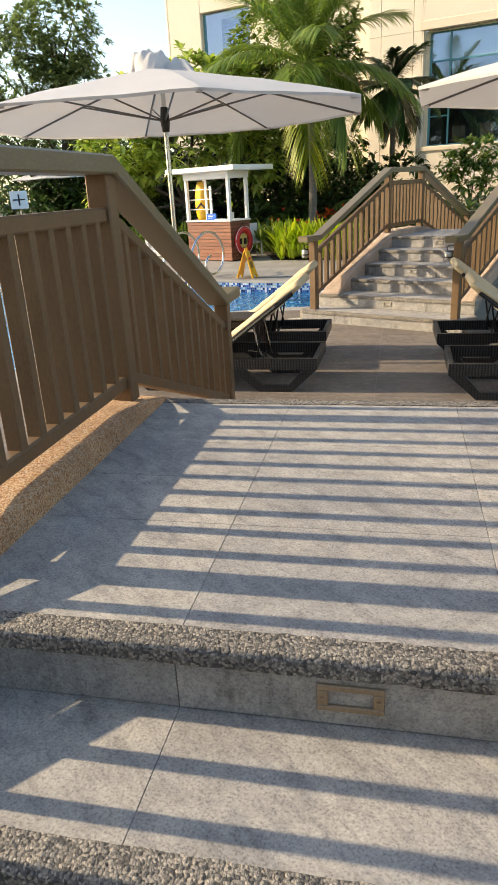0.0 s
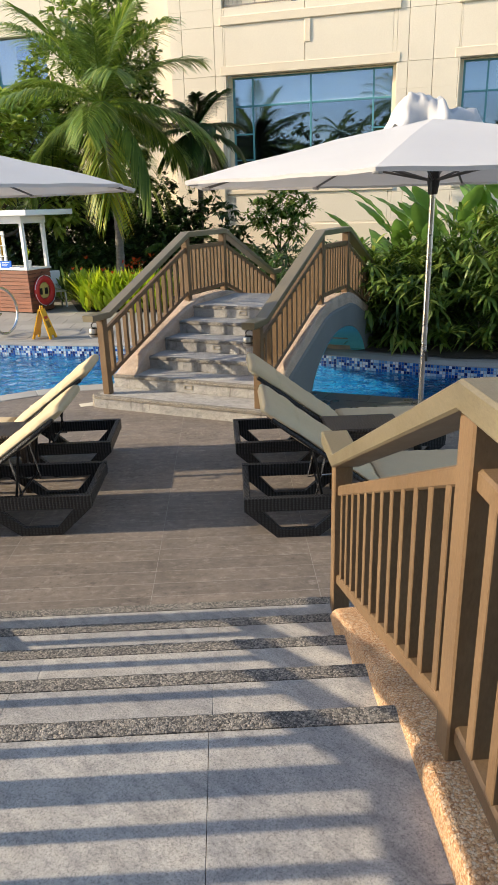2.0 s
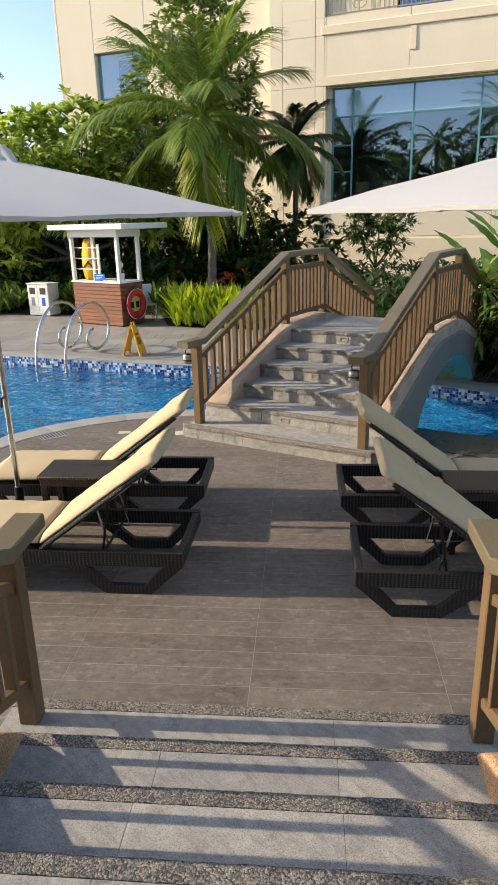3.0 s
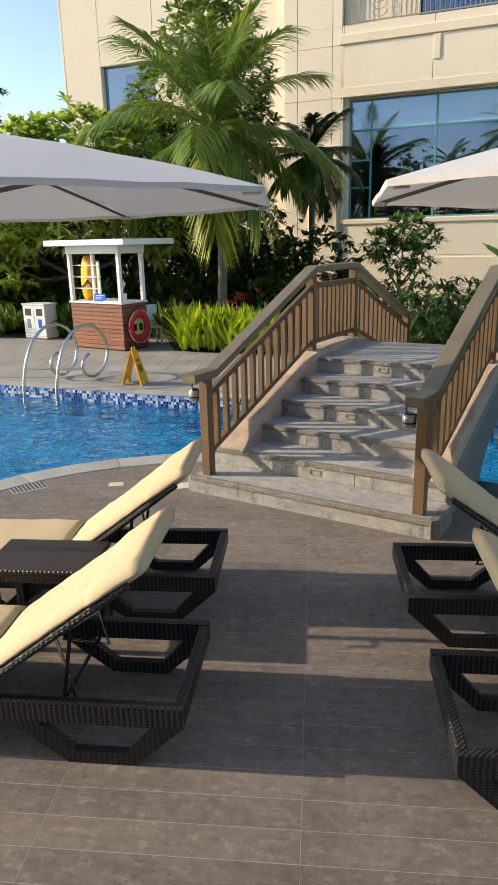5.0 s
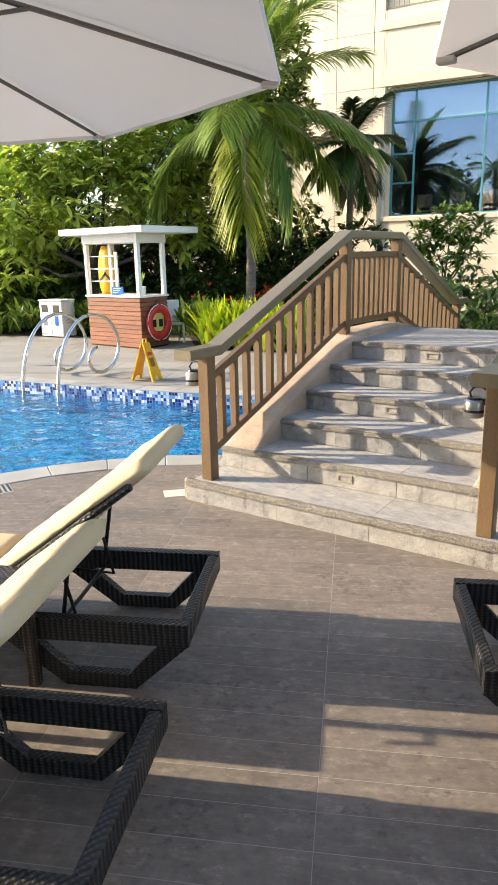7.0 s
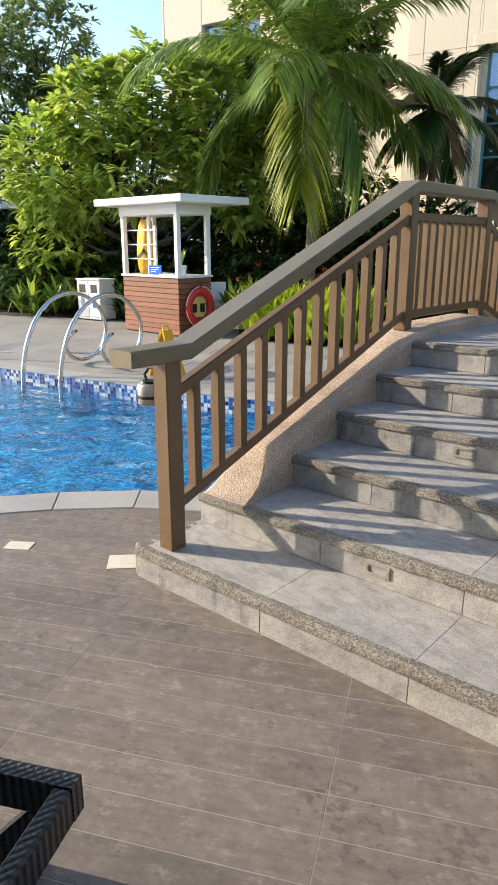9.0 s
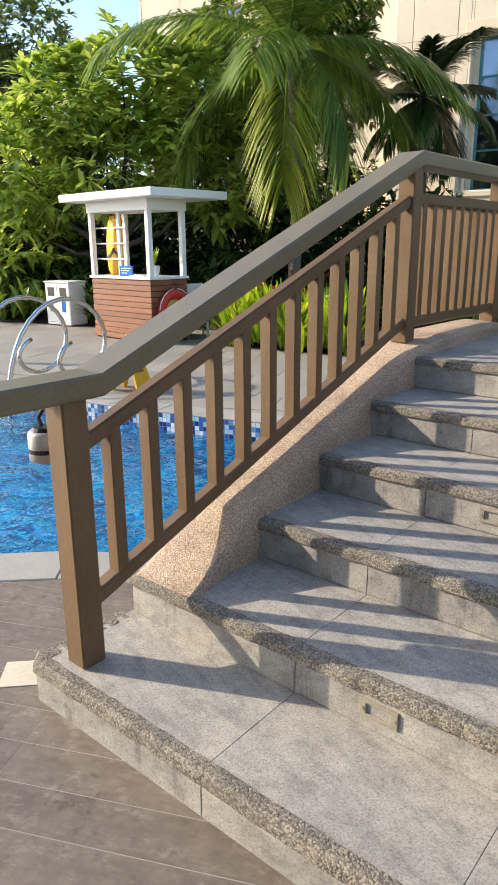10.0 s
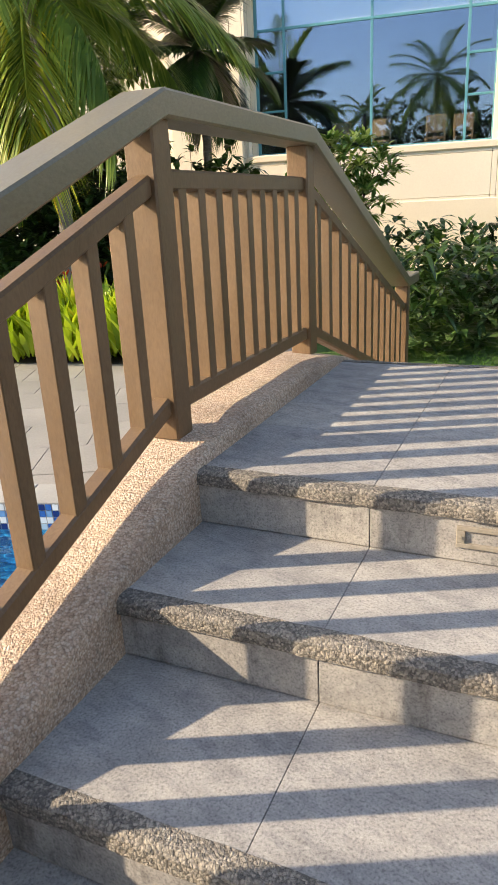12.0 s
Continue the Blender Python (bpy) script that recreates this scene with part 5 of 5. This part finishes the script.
def leaf_mesh(name, p, d, length, width, droop=0.3, seg=3, up=None, fold=0.0, wide_at=0.45):
    """Ribbon leaves: p start, d direction, droop towards the ground; one mesh of real blades."""
    n = len(p)
    d = unit(d)
    up = np.tile([0, 0, 1.0], (n, 1)) if up is None else up
    sd = unit(np.cross(d, up) + 1e-6)
    length, width = np.broadcast_to(length, n), np.broadcast_to(width, n)
    rows = []
    for k in range(seg + 1):
        f = k / seg
        c = p + d * (length * f)[:, None]
        c[:, 2] -= droop * length * f * f
        w = width * (math.sin(math.pi * min(1.0, 0.08 + f ** (math.log(0.5) / math.log(wide_at)) * 0.92))) * 0.5
        if k == seg:
            rows.append(c[:, None, :])
        else:
            off = sd * w[:, None]
            lift = np.array([0, 0, 1.0]) * (fold * w)[:, None]
            rows.append(np.stack([c - off + lift, c + off + lift], 1))
    v = np.concatenate(rows, 1)
    per = v.shape[1]
    v = v.reshape(-1, 3)
    base = np.arange(n)[:, None] * per
    faces = []
    quads = np.concatenate([base + np.array([[2 * k, 2 * k + 1, 2 * k + 3, 2 * k + 2]]) for k in range(seg - 1)], 0) if seg > 1 else np.zeros((0, 4), int)
    tris = base + np.array([[2 * seg - 2, 2 * seg - 1, 2 * seg]])
    me = bpy.data.meshes.new(name)
    me.from_pydata(v.tolist(), [], quads.tolist() + tris.tolist())
    return me


def add_leaves(name, me, material, parent=None, label=""):
    me.materials.append(material)
    ob = new(name, me)
    if parent:
        ob.parent = parent
    if label:
        tagged(ob, label)
    return ob


def rosettes(centres, n, length, width, up=0.35, droop=0.3, seg=3, spread=1.0, wide_at=0.5, out=None):
    """Leaves radiating from centres; out: the way each cluster faces."""
    c = np.repeat(centres, n, 0)
    m = len(c)
    a = rng.uniform(0, 2 * np.pi, m)
    d = np.stack([np.cos(a) * spread, np.sin(a) * spread, rng.normal(up, 0.35, m)], 1)
    if out is not None:
        d += np.repeat(out, n, 0) * 0.7
    return leaf_mesh("leaves", c + unit(d) * 0.02, d, length * rng.uniform(0.65, 1.2, m), width * rng.uniform(0.75, 1.2, m), droop, seg, None, 0.25, wide_at)


def in_blobs(blobs, count, shell=0.55):
    """Points in the outer part of ellipsoids (x, y, z, rx, ry, rz), uneven, with the way out of each."""
    w = np.array([b[3] * b[4] * b[5] for b in blobs]) ** 0.67
    pick = rng.choice(len(blobs), count, p=w / w.sum())
    b = np.array(blobs)[pick]
    d = unit(rng.normal(size=(count, 3)))
    r = rng.uniform(shell, 1.06, count) ** 0.6
    lump = 1 + 0.22 * np.sin(d[:, 0] * 7 + b[:, 0] * 3) * np.sin(d[:, 1] * 6 + b[:, 1]) * np.sin(d[:, 2] * 8 + b[:, 2] * 2)
    return b[:, :3] + d * b[:, 3:] * (r * lump)[:, None], d


def limbs(root, base, fork, blobs, r0, material, name="limb"):
    base, fork = Vector(base), Vector(fork)
    mid = base.lerp(fork, 0.5) + Vector((0.08, -0.05, 0))
    part("trunk", tube_bm([base, mid, fork], [r0, r0 * 0.8, r0 * 0.62], 10), material, root, smooth=True)
    for b in blobs:
        e = Vector(b[:3])
        m1 = fork.lerp(e, 0.45) + Vector((0, 0, -0.12 * (e - fork).length))
        part(name, tube_bm([fork, m1, e], [r0 * 0.5, r0 * 0.32, r0 * 0.10], 7), material, root, smooth=True)
        for k in range(3):
            t = e + Vector((math.cos(k * 2.1 + b[0]) * b[3] * 0.6, math.sin(k * 2.1 + b[1]) * b[4] * 0.6, b[5] * 0.35))
            part("twig", tube_bm([m1.lerp(e, 0.5), t], [r0 * 0.18, r0 * 0.05], 5), material, root)


def palm(name, base, top, label, count, length, mat, old=0, drop=(0.9, -0.9), leaflet=0.62, trunk_r=0.16, seed=1, category="palm tree", width=0.035):
    g = np.random.default_rng(seed)
    root = thing(name, pose(*base), label, category)
    base, top = Vector((0, 0, 0)), Vector(top) - Vector(base)
    pts, rad = [], []
    for k in range(29):
        f = k / 28
        pts.append(base.lerp(top, f) + Vector((0.18 * math.sin(f * 2.6), 0.1 * math.sin(f * 2.2), 0)))
        rad.append(trunk_r * (1.35 - 0.35 * min(1, f * 5)) * (1 - 0.25 * f) * (1.05 if k % 2 else 0.95))
    crown = pts[-1]
    part("trunk", tube_bm(pts, rad, 12), BARK, root, "ringed grey palm trunk", True)
    for i in range(count):
        az = 2 * math.pi * (i * 0.381966 + g.uniform(-0.03, 0.03))
        f = i / max(count - 1, 1)
        el = drop[0] + (drop[1] - drop[0]) * f + g.uniform(-0.12, 0.12)
        if count - old <= i:
            az, el = -math.pi / 2 + 0.15 + 2.2 * (i - count + old), -0.55
        L = length * g.uniform(0.85, 1.1) * (0.8 if f < 0.12 else 1.0)
        h = np.array([math.cos(az), math.sin(az), 0.0])
        n = 60
        s = np.linspace(0, 1, n)
        bend = (1.0 - 0.2 * max(el, 0)) * g.uniform(0.6, 1.15)
        ang = el - bend * s ** 1.4
        dx, dz = np.cumsum(np.cos(ang)) / n * L, np.cumsum(np.sin(ang)) / n * L
        rach = np.array(crown)[None] + h[None] * dx[:, None] + np.array([0, 0, 1.0])[None] * dz[:, None]
        tang = unit(np.gradient(rach, axis=0))
        sd = unit(np.cross(tang, [0, 0, 1.0]))
        nb = np.cross(sd, tang)
        bm = bmesh.new()
        tube(bm, [Vector(rach[k]) for k in range(0, n, 6)] + [Vector(rach[-1])], [0.028 * (1 - 0.9 * k / 10) for k in range(len(range(0, n, 6)) + 1)], 5)
        is_old = i >= count - old
        rib = part("frond", bm, L_PALM_OLD if is_old else mat, root, "arching feathered palm frond" if not is_old else "yellowed hanging palm frond")
        k0 = int(n * 0.10)
        ps, ds, ls = [], [], []
        for rep in range(2):
            for s_ in (-1, 1):
                kk = np.arange(k0, n - 1)
                ff = (kk - k0) / (n - k0)
                prof = leaflet * (0.35 + 0.75 * np.sin(np.pi * np.clip(ff * 0.9 + 0.06, 0, 1)) ** 0.7) * g.uniform(0.82, 1.1, len(kk))
                base_p = rach[kk] + (rach[kk + 1] - rach[kk]) * (rep * 0.5)
                dd = tang[kk] * (0.55 + 0.5 * ff)[:, None] + sd[kk] * s_ * (1.0 - 0.45 * ff)[:, None] + nb[kk] * (0.28 - 0.2 * rep) + g.normal(0, 0.07, (len(kk), 3))
                ps.append(base_p), ds.append(dd), ls.append(prof)
        ps, ds, ls = np.concatenate(ps), np.concatenate(ds), np.concatenate(ls)
        me = leaf_mesh("leaf_fringe", ps, ds, ls, width, 0.36 + 0.4 * f * g.uniform(0.3, 1.2), 3, None, 0.0, 0.35)
        tagged(add_leaves("leaf_fringe", me, L_PALM_OLD if is_old else mat, rib), kind="stuff")
    return root


# coconut palm behind the kiosk, darker palm before the facade
palm("coconut_palm", (-2.55, 20.5, -0.05), (-2.72, 20.5, 4.95), "coconut palm with arching fronds and some yellowed ones", 21, 3.3, L_PALM, 1, (1.45, -0.55), 0.86, 0.125, 3, width=0.044)
palm("manila_palm", (-0.48, 24.2, -0.05), (-0.45, 24.2, 4.66), "slim dark-fronded palm close to the facade", 20, 1.6, L_DARK, 0, (1.2, -0.7), 0.52, 0.10, 8, width=0.055)

# spreading tree with bright leaf rosettes behind the kiosk
def leafy_tree(name, base, fork, blobs, count, per, length, width, mat, label, bark, r0, up=0.35, category="tree"):
    root = thing(name, pose(*base), label, category)
    inv = Vector(base)
    bl = [(b[0] - inv.x, b[1] - inv.y, b[2] - inv.z, *b[3:]) for b in blobs]
    limbs(root, (0, 0, 0), Vector(fork) - inv, bl, r0, bark)
    c, out = in_blobs(bl, count)
    me = rosettes(c, per, length, width, up, 0.25, 3, 1.0, 0.6, out)
    add_leaves("crown", me, mat, root, "uneven crown of leaf rosettes")
    return root


leafy_tree("frangipani_tree", (-6.9, 21.6, -0.05), (-6.7, 21.7, 1.5), [(-8.6, 21.6, 3.2, 1.3, 1.2, 1.2), (-7.6, 21.8, 4.4, 1.2, 1.2, 1.0), (-6.2, 21.9, 4.6, 1.3, 1.2, 1.0), (-5.0, 21.9, 4.2, 1.1, 1.1, 1.1), (-6.6, 21.4, 3.3, 1.4, 1.0, 0.9), (-8.9, 22.2, 1.9, 1.1, 1.2, 1.2), (-4.4, 22.2, 3.0, 1.0, 1.0, 1.0)], 1150, 10, 0.40, 0.125, L_TREE, "spreading tree with bright green paddle leaves", DARK_BARK, 0.16)
leafy_tree("shade_tree", (-17.8, 36, -1.5), (-17.5, 36, 3.5), [(-19.5, 36, 8.0, 3.0, 2.5, 2.6), (-17.2, 36, 9.6, 2.4, 2.2, 2.2), (-16.4, 35.6, 6.6, 2.2, 2.0, 1.9), (-20.8, 36, 5.0, 2.6, 2.0, 2.0), (-14.8, 36.5, 4.4, 2.4, 2.0, 2.2)], 3500, 9, 0.34, 0.11, L_FAR, "tall hazy green tree beyond the pool garden", DARK_BARK, 0.4)
leafy_tree("shade_tree", (-3.4, 24.8, -0.05), (-3.4, 24.8, 3.0), [(-3.94, 24.10, 6.01, 1.4, 1.0, 1.4), (-3.19, 24.28, 7.61, 1.3, 0.9, 1.3), (-5.06, 24.10, 4.80, 1.5, 1.0, 1.2), (-2.34, 24.28, 5.17, 1.1, 0.9, 1.4), (-3.65, 23.72, 3.48, 1.8, 0.9, 1.2), (-2.44, 24.47, 6.67, 1.0, 0.8, 1.2)], 2600, 9, 0.26, 0.085, L_BUSH, "bushy green tree between palm and hotel wall", DARK_BARK, 0.14)
leafy_tree("plumeria_shrub", (2.2, 22.6, -0.05), (2.1, 22.6, 1.0), [(1.55, 22.6, 2.2, 0.42, 0.5, 0.34), (2.2, 22.5, 2.52, 0.5, 0.55, 0.32), (2.75, 22.6, 2.25, 0.36, 0.5, 0.34), (2.0, 22.3, 1.75, 0.5, 0.45, 0.3), (2.6, 22.3, 1.75, 0.35, 0.45, 0.3)], 105, 20, 0.31, 0.075, L_PLUM, "round shrub with whorled glossy leaves before the facade", DARK_BARK, 0.07, category="shrub")
for x, y, s in ((0.55, 23.3, 1.0), (-1.3, 23.2, 1.1)):
    palm("fan_palm", (x, y, -0.05), (x, y, 1.15 * s), "low young palm with thin arching fronds", 12, 1.15 * s, L_PALM, 0, (1.2, -0.3), 0.34, 0.07, int(x * 10) + 40, width=0.022)

# dark hedge and undergrowth
def mass(name, blobs, count, per, length, width, mat, label, category, up=0.3, droop=0.3, seg=2, wide_at=0.5, shell=0.5):
    c, out = in_blobs(blobs, count, shell)
    c = c[c[:, 2] > 0.02]
    out = out[:len(c)]
    me = rosettes(c, per, length, width, up, droop, seg, 1.0, wide_at, out)
    ob = add_leaves(name, me, mat)
    return tagged(ob, label, category, kind="stuff")


mass("hedge", [(x, 23.6 + 0.5 * math.sin(x * 1.7), 1.3, 1.5, 0.9, 1.5 + 0.3 * math.sin(x)) for x in np.arange(-13, 0.6, 1.15)] + [(x, 25.0, 1.8, 1.3, 0.7, 1.9) for x in np.arange(-12.5, -0.8, 1.3)], 7000, 8, 0.28, 0.11, L_DARK, "deep green hedge behind the kiosk", "hedge")
mass("undergrowth", [(x, 22.2 + 0.5 * math.sin(x * 2.1), 0.6, 1.0, 0.8, 0.85) for x in np.arange(-10.5, 0.4, 0.95)], 1500, 8, 0.34, 0.10, L_DARK, "dark broad-leaved undergrowth in the bed", "undergrowth")
mass("tree_line", [(x, 48 + 3 * math.sin(x * 0.7), 3.5 + 1.2 * math.sin(x * 1.3), 4.0, 3.0, 4.2) for x in np.arange(-62, -9, 4.2)], 4200, 7, 0.55, 0.22, L_FAR, "distant line of trees", "trees")
mass("garden_bed", [(x, 17.6 + 0.35 * (x - 1.6) * -0.2 + 0.4 * math.sin(x * 2.3), 0.6, 0.75, 0.6, 0.75) for x in np.arange(1.9, 9.5, 0.7)] + [(x, 19.0, 0.72, 0.9, 0.7, 0.75) for x in np.arange(0.9, 9.5, 0.8)], 1900, 8, 0.26, 0.07, L_DARK, "dark glossy shrubs in the garden bed", "shrubs")
mass("crotons", [(4.3, 17.0, 0.5, 0.5, 0.4, 0.5), (5.3, 16.7, 0.5, 0.6, 0.4, 0.5)], 90, 9, 0.30, 0.06, leaf_mat("variegated_leaf", (0.06, 0.12, 0.02), (0.20, 0.24, 0.05), (0.45, 0.12, 0.05)), "variegated reddish crotons in the bed", "shrubs")

# lime-leaved bed with red bracts beside the kiosk
lx = rng.uniform(-3.15, -1.05, 620)
ly = 18.55 - (lx + 3.4) * 0.28 + rng.uniform(-0.45, 0.55, 620)
cc = np.stack([lx, ly, rng.uniform(0.0, 0.30, 620)], 1)
m_ = len(cc) * 4
dd = np.stack([rng.normal(0, 0.30, m_), rng.normal(0, 0.30, m_), rng.uniform(0.75, 1.1, m_)], 1)
me = leaf_mesh("leaves", np.repeat(cc, 4, 0), dd, rng.uniform(0.5, 1.1, m_), rng.uniform(0.06, 0.10, m_), 0.22, 4, None, 0.3, 0.5)
tagged(add_leaves("heliconia_bed", me, L_LIME), "lime-green upright heliconia leaves in a bed", "plants", kind="stuff")
cc2 = np.stack([rng.uniform(-3.3, -1.2, 26), rng.uniform(18.0, 18.7, 26), rng.uniform(0.85, 1.25, 26)], 1)
me = rosettes(cc2, 4, 0.13, 0.035, 0.8, 0.1)
tagged(add_leaves("heliconia_flowers", me, L_RED), "small red heliconia bracts among the leaves", "flowers", kind="stuff")
lx = np.concatenate([rng.uniform(-7.0, -5.6, 90), rng.uniform(-4.0, -3.3, 50), rng.uniform(-9.5, -8.0, 60)])
cc = np.stack([lx, 20.9 + rng.uniform(-0.4, 0.4, len(lx)) - (lx + 5.5) * 0.05 - (lx > -4.5) * 1.0, rng.uniform(0, 0.4, len(lx))], 1)
m_ = len(cc) * 5
dd = np.stack([rng.normal(0, 0.45, m_), rng.normal(0, 0.45, m_), rng.uniform(0.6, 1.0, m_)], 1)
me = leaf_mesh("leaves", np.repeat(cc, 5, 0), dd, rng.uniform(0.5, 1.1, m_), rng.uniform(0.05, 0.10, m_), 0.35, 4, None, 0.3, 0.5)
tagged(add_leaves("ginger_plants", me, L_BUSH), "tall ginger leaves round the kiosk", "plants", kind="stuff")

# lady palms right of the far bridge, broad leaves above them
lady = [(2.75, 13.2, 0.7, 0.6, 0.7, 0.9), (3.3, 12.9, 0.8, 0.8, 0.9, 0.95), (4.2, 12.4, 0.9, 0.9, 0.9, 1.0), (5.2, 12.0, 0.95, 0.9, 0.9, 1.1), (6.2, 11.7, 1.1, 0.9, 0.9, 1.2), (3.8, 13.3, 1.0, 0.9, 0.7, 0.9), (4.8, 12.9, 1.4, 1.0, 0.7, 0.9), (6.0, 12.8, 1.6, 1.0, 0.8, 1.1), (7.4, 11.5, 1.2, 1.0, 0.9, 1.4)]
mass("lady_palms", lady, 950, 10, 0.40, 0.060, L_BUSH, "dense lady palms with fanned glossy leaves", "shrubs", 0.15, 0.35, 3, 0.45, 0.62)
# smaller inner copy in the dark leaf colour paints in the clump's inner shade
mass("lady_palm_shade", [(b[0], b[1] + 0.2, b[2] * 0.9, b[3] * 0.8, b[4] * 0.8, b[5] * 0.85) for b in lady], 900, 9, 0.34, 0.06, L_DARK, "inner leaves of the lady palms, coloured dark for shade", "shrubs", 0.1, 0.3, 2, 0.45, 0.2)


def broad_plant(x, y, h, n, seed):
    g = np.random.default_rng(seed)
    root = thing("broad_leaf_plant", pose(x, y, 0), "tall plant with broad upright green leaves", "plant", "broad-leaved plants by the bridge")
    for k in range(n):
        a = g.uniform(0, 2 * math.pi)
        lean = g.uniform(0.10, 0.45)
        tip = Vector((math.cos(a) * lean * h, math.sin(a) * lean * h, h * g.uniform(0.55, 0.78)))
        stem = part("stalk", tube_bm([(0, 0, 0), tip * 0.5 + Vector((0, 0, 0.1)), tip], [0.03, 0.022, 0.014], 6), L_BANANA, root)
        L, wd = g.uniform(0.75, 1.1), g.uniform(0.26, 0.36)
        d = Vector((math.cos(a) * 0.5, math.sin(a) * 0.5, 0.85)).normalized()
        sd = d.cross(Vector((math.cos(a), math.sin(a), 0.1))).normalized()
        nn = sd.cross(d)
        bm = bmesh.new()
        prev = None
        for q in range(11):
            f = q / 10
            c = tip + d * L * f + Vector((math.cos(a), math.sin(a), -0.9)) * 0.30 * L * f * f
            w = wd * 0.5 * math.sin(math.pi * min(1, 0.06 + f * 0.94)) ** 0.7
            row = [bm.verts.new(c + sd * w * e + nn * abs(e) * w * 0.35 + nn * 0.012 * math.sin(f * 22 + e * 3)) for e in (-1, -0.5, 0, 0.5, 1)]
            if prev:
                for j in range(4):
                    bm.faces.new((prev[j], prev[j + 1], row[j + 1], row[j]))
            prev = row
        part("blade", bm, L_BANANA, stem, smooth=True)


for k, (x, y, h) in enumerate(((3.75, 13.9, 2.2), (4.25, 13.9, 2.6), (4.8, 13.75, 2.9), (5.5, 13.6, 3.0), (6.2, 13.4, 3.1), (7.0, 13.2, 3.0), (4.5, 14.6, 2.7), (5.1, 14.4, 3.2))):
    broad_plant(x, y, h, 8, 60 + k)

# lawn, soil beds
bm = bmesh.new()
face(bm, [(0.9, 15.6, 0.005), (14, 13.2, 0.005), (14, 26, 0.005), (0.9, 26, 0.005)])
structure("lawn", bm, GRASS, "short green lawn by the garden path", "lawn")
bm = bmesh.new()
face(bm, [(-14, 21.2, 0.012), (-3.9, 20.2, 0.012), (-3.3, 18.2, 0.012), (-1.0, 17.5, 0.012), (0.6, 19.5, 0.012), (0.85, 28.5, 0.012), (-14, 31, 0.012)])
structure("flower_bed", bm, SOIL, "dark soil of the planting bed", "soil")
bm = bmesh.new()
face(bm, [(2.3, 12.6, 0.02), (3.9, 11.5, 0.02), (8, 10.6, 0.02), (9, 14, 0.02), (3.0, 15.4, 0.02)])
structure("flower_bed", bm, SOIL, "dark soil under the lady palms", "soil")
c = np.stack([rng.uniform(1.0, 9, 2600), rng.uniform(14.5, 17.4, 2600), np.full(2600, 0.005)], 1)
c = c[c[:, 1] > 15.7 - 0.18 * (c[:, 0] - 0.9)]
me = rosettes(c, 6, 0.07, 0.010, 1.2, 0.3, 2)
tagged(add_leaves("grass", me, leaf_mat("grass_blade", (0.04, 0.11, 0.015), (0.11, 0.22, 0.03))), "short lawn grass", "grass", kind="stuff")

# palms behind the camera, mirrored in the hotel windows
palm("coconut_palm", (-7.3, -11.0, -0.05), (-7.0, -11.0, 10.3), "tall coconut palm on the near side of the pool", 26, 4.2, L_PALM, 1, (1.2, -0.7), 1.0, 0.17, 21)
palm("coconut_palm", (-13.2, -11.5, -0.05), (-13.0, -11.5, 8.4), "coconut palm behind the near bridge", 20, 3.4, L_PALM, 1, (1.2, -0.7), 0.65, 0.17, 22)
mass("tree_line", [(x, -16 + 1.5 * math.sin(x), 4.2, 2.4, 1.6, 4.8 + 1.6 * math.sin(x * 1.7)) for x in np.arange(-30, 12, 2.0)], 6000, 7, 0.6, 0.28, L_DARK, "row of garden trees at the near end", "trees")

# leaves of the potted plant on the kiosk counter
m_ = 16
a = rng.uniform(0, 6.28, m_)
me = leaf_mesh("leaves", np.tile([0, 0, 0.17], (m_, 1)), np.stack([np.cos(a) * 0.35, np.sin(a) * 0.35, np.ones(m_)], 1), rng.uniform(0.22, 0.42, m_), 0.045, 0.1, 3, None, 0.3)
add_leaves("leaves", me, L_LIME, pot, "yellow-edged sword leaves")

# ---- small things on the deck ----
def floor_plate(x, y, w, d, turn, material, label, name, slots=0):
    root = thing(name, pose(x, y, 0.004, 0, 0, turn), label, name.replace("_", " "))
    part("frame", box_bm(-w / 2, w / 2, -d / 2, d / 2, 0.0, 0.004, 0.001), material, root)
    for k in range(slots):
        xx = -w / 2 + w * (k + 0.5) / slots
        part("slot", box_bm(xx - w * 0.25 / slots, xx + w * 0.25 / slots, -d * 0.4, d * 0.4, 0.004, 0.0052, 0.0003), BLACK, root)


PALE = surface("pale_cover", (0.50, 0.46, 0.37), (0.66, 0.61, 0.50), 60, 8, 0.7, 0.1)
floor_plate(-1.46, 9.60, 0.22, 0.16, 20, PALE, "pale stone cover plate beside the bridge base", "cover_plate")
floor_plate(-2.14, 9.62, 0.15, 0.10, 8, PALE, "pale cover plate in the pool deck", "cover_plate")
floor_plate(-3.02, 9.50, 0.34, 0.26, 38, COPING, "slotted metal drain grate by the pool", "drain_grate", 9)
plate = thing("pool_sign", pose(-9.25, 16.0, 0.003, 0, 0, 20), "white square pool sign with black pictogram on a post", "sign")
part("post", tube_bm([(0, 0.02, 0), (0, 0.02, 1.75)], 0.022, 8), STEEL, plate)
part("panel", box_bm(-0.21, 0.21, -0.01, 0.01, 1.66, 2.08, 0.004), WHITE, plate)
part("pictogram", box_bm(-0.15, 0.15, -0.014, -0.0105, 1.86, 1.89, 0.001, pose(0, 0, 0, 0, 0, 0)), BLACK, plate)
part("pictogram", box_bm(-0.02, 0.02, -0.014, -0.0105, 1.74, 2.0, 0.001), BLACK, plate)
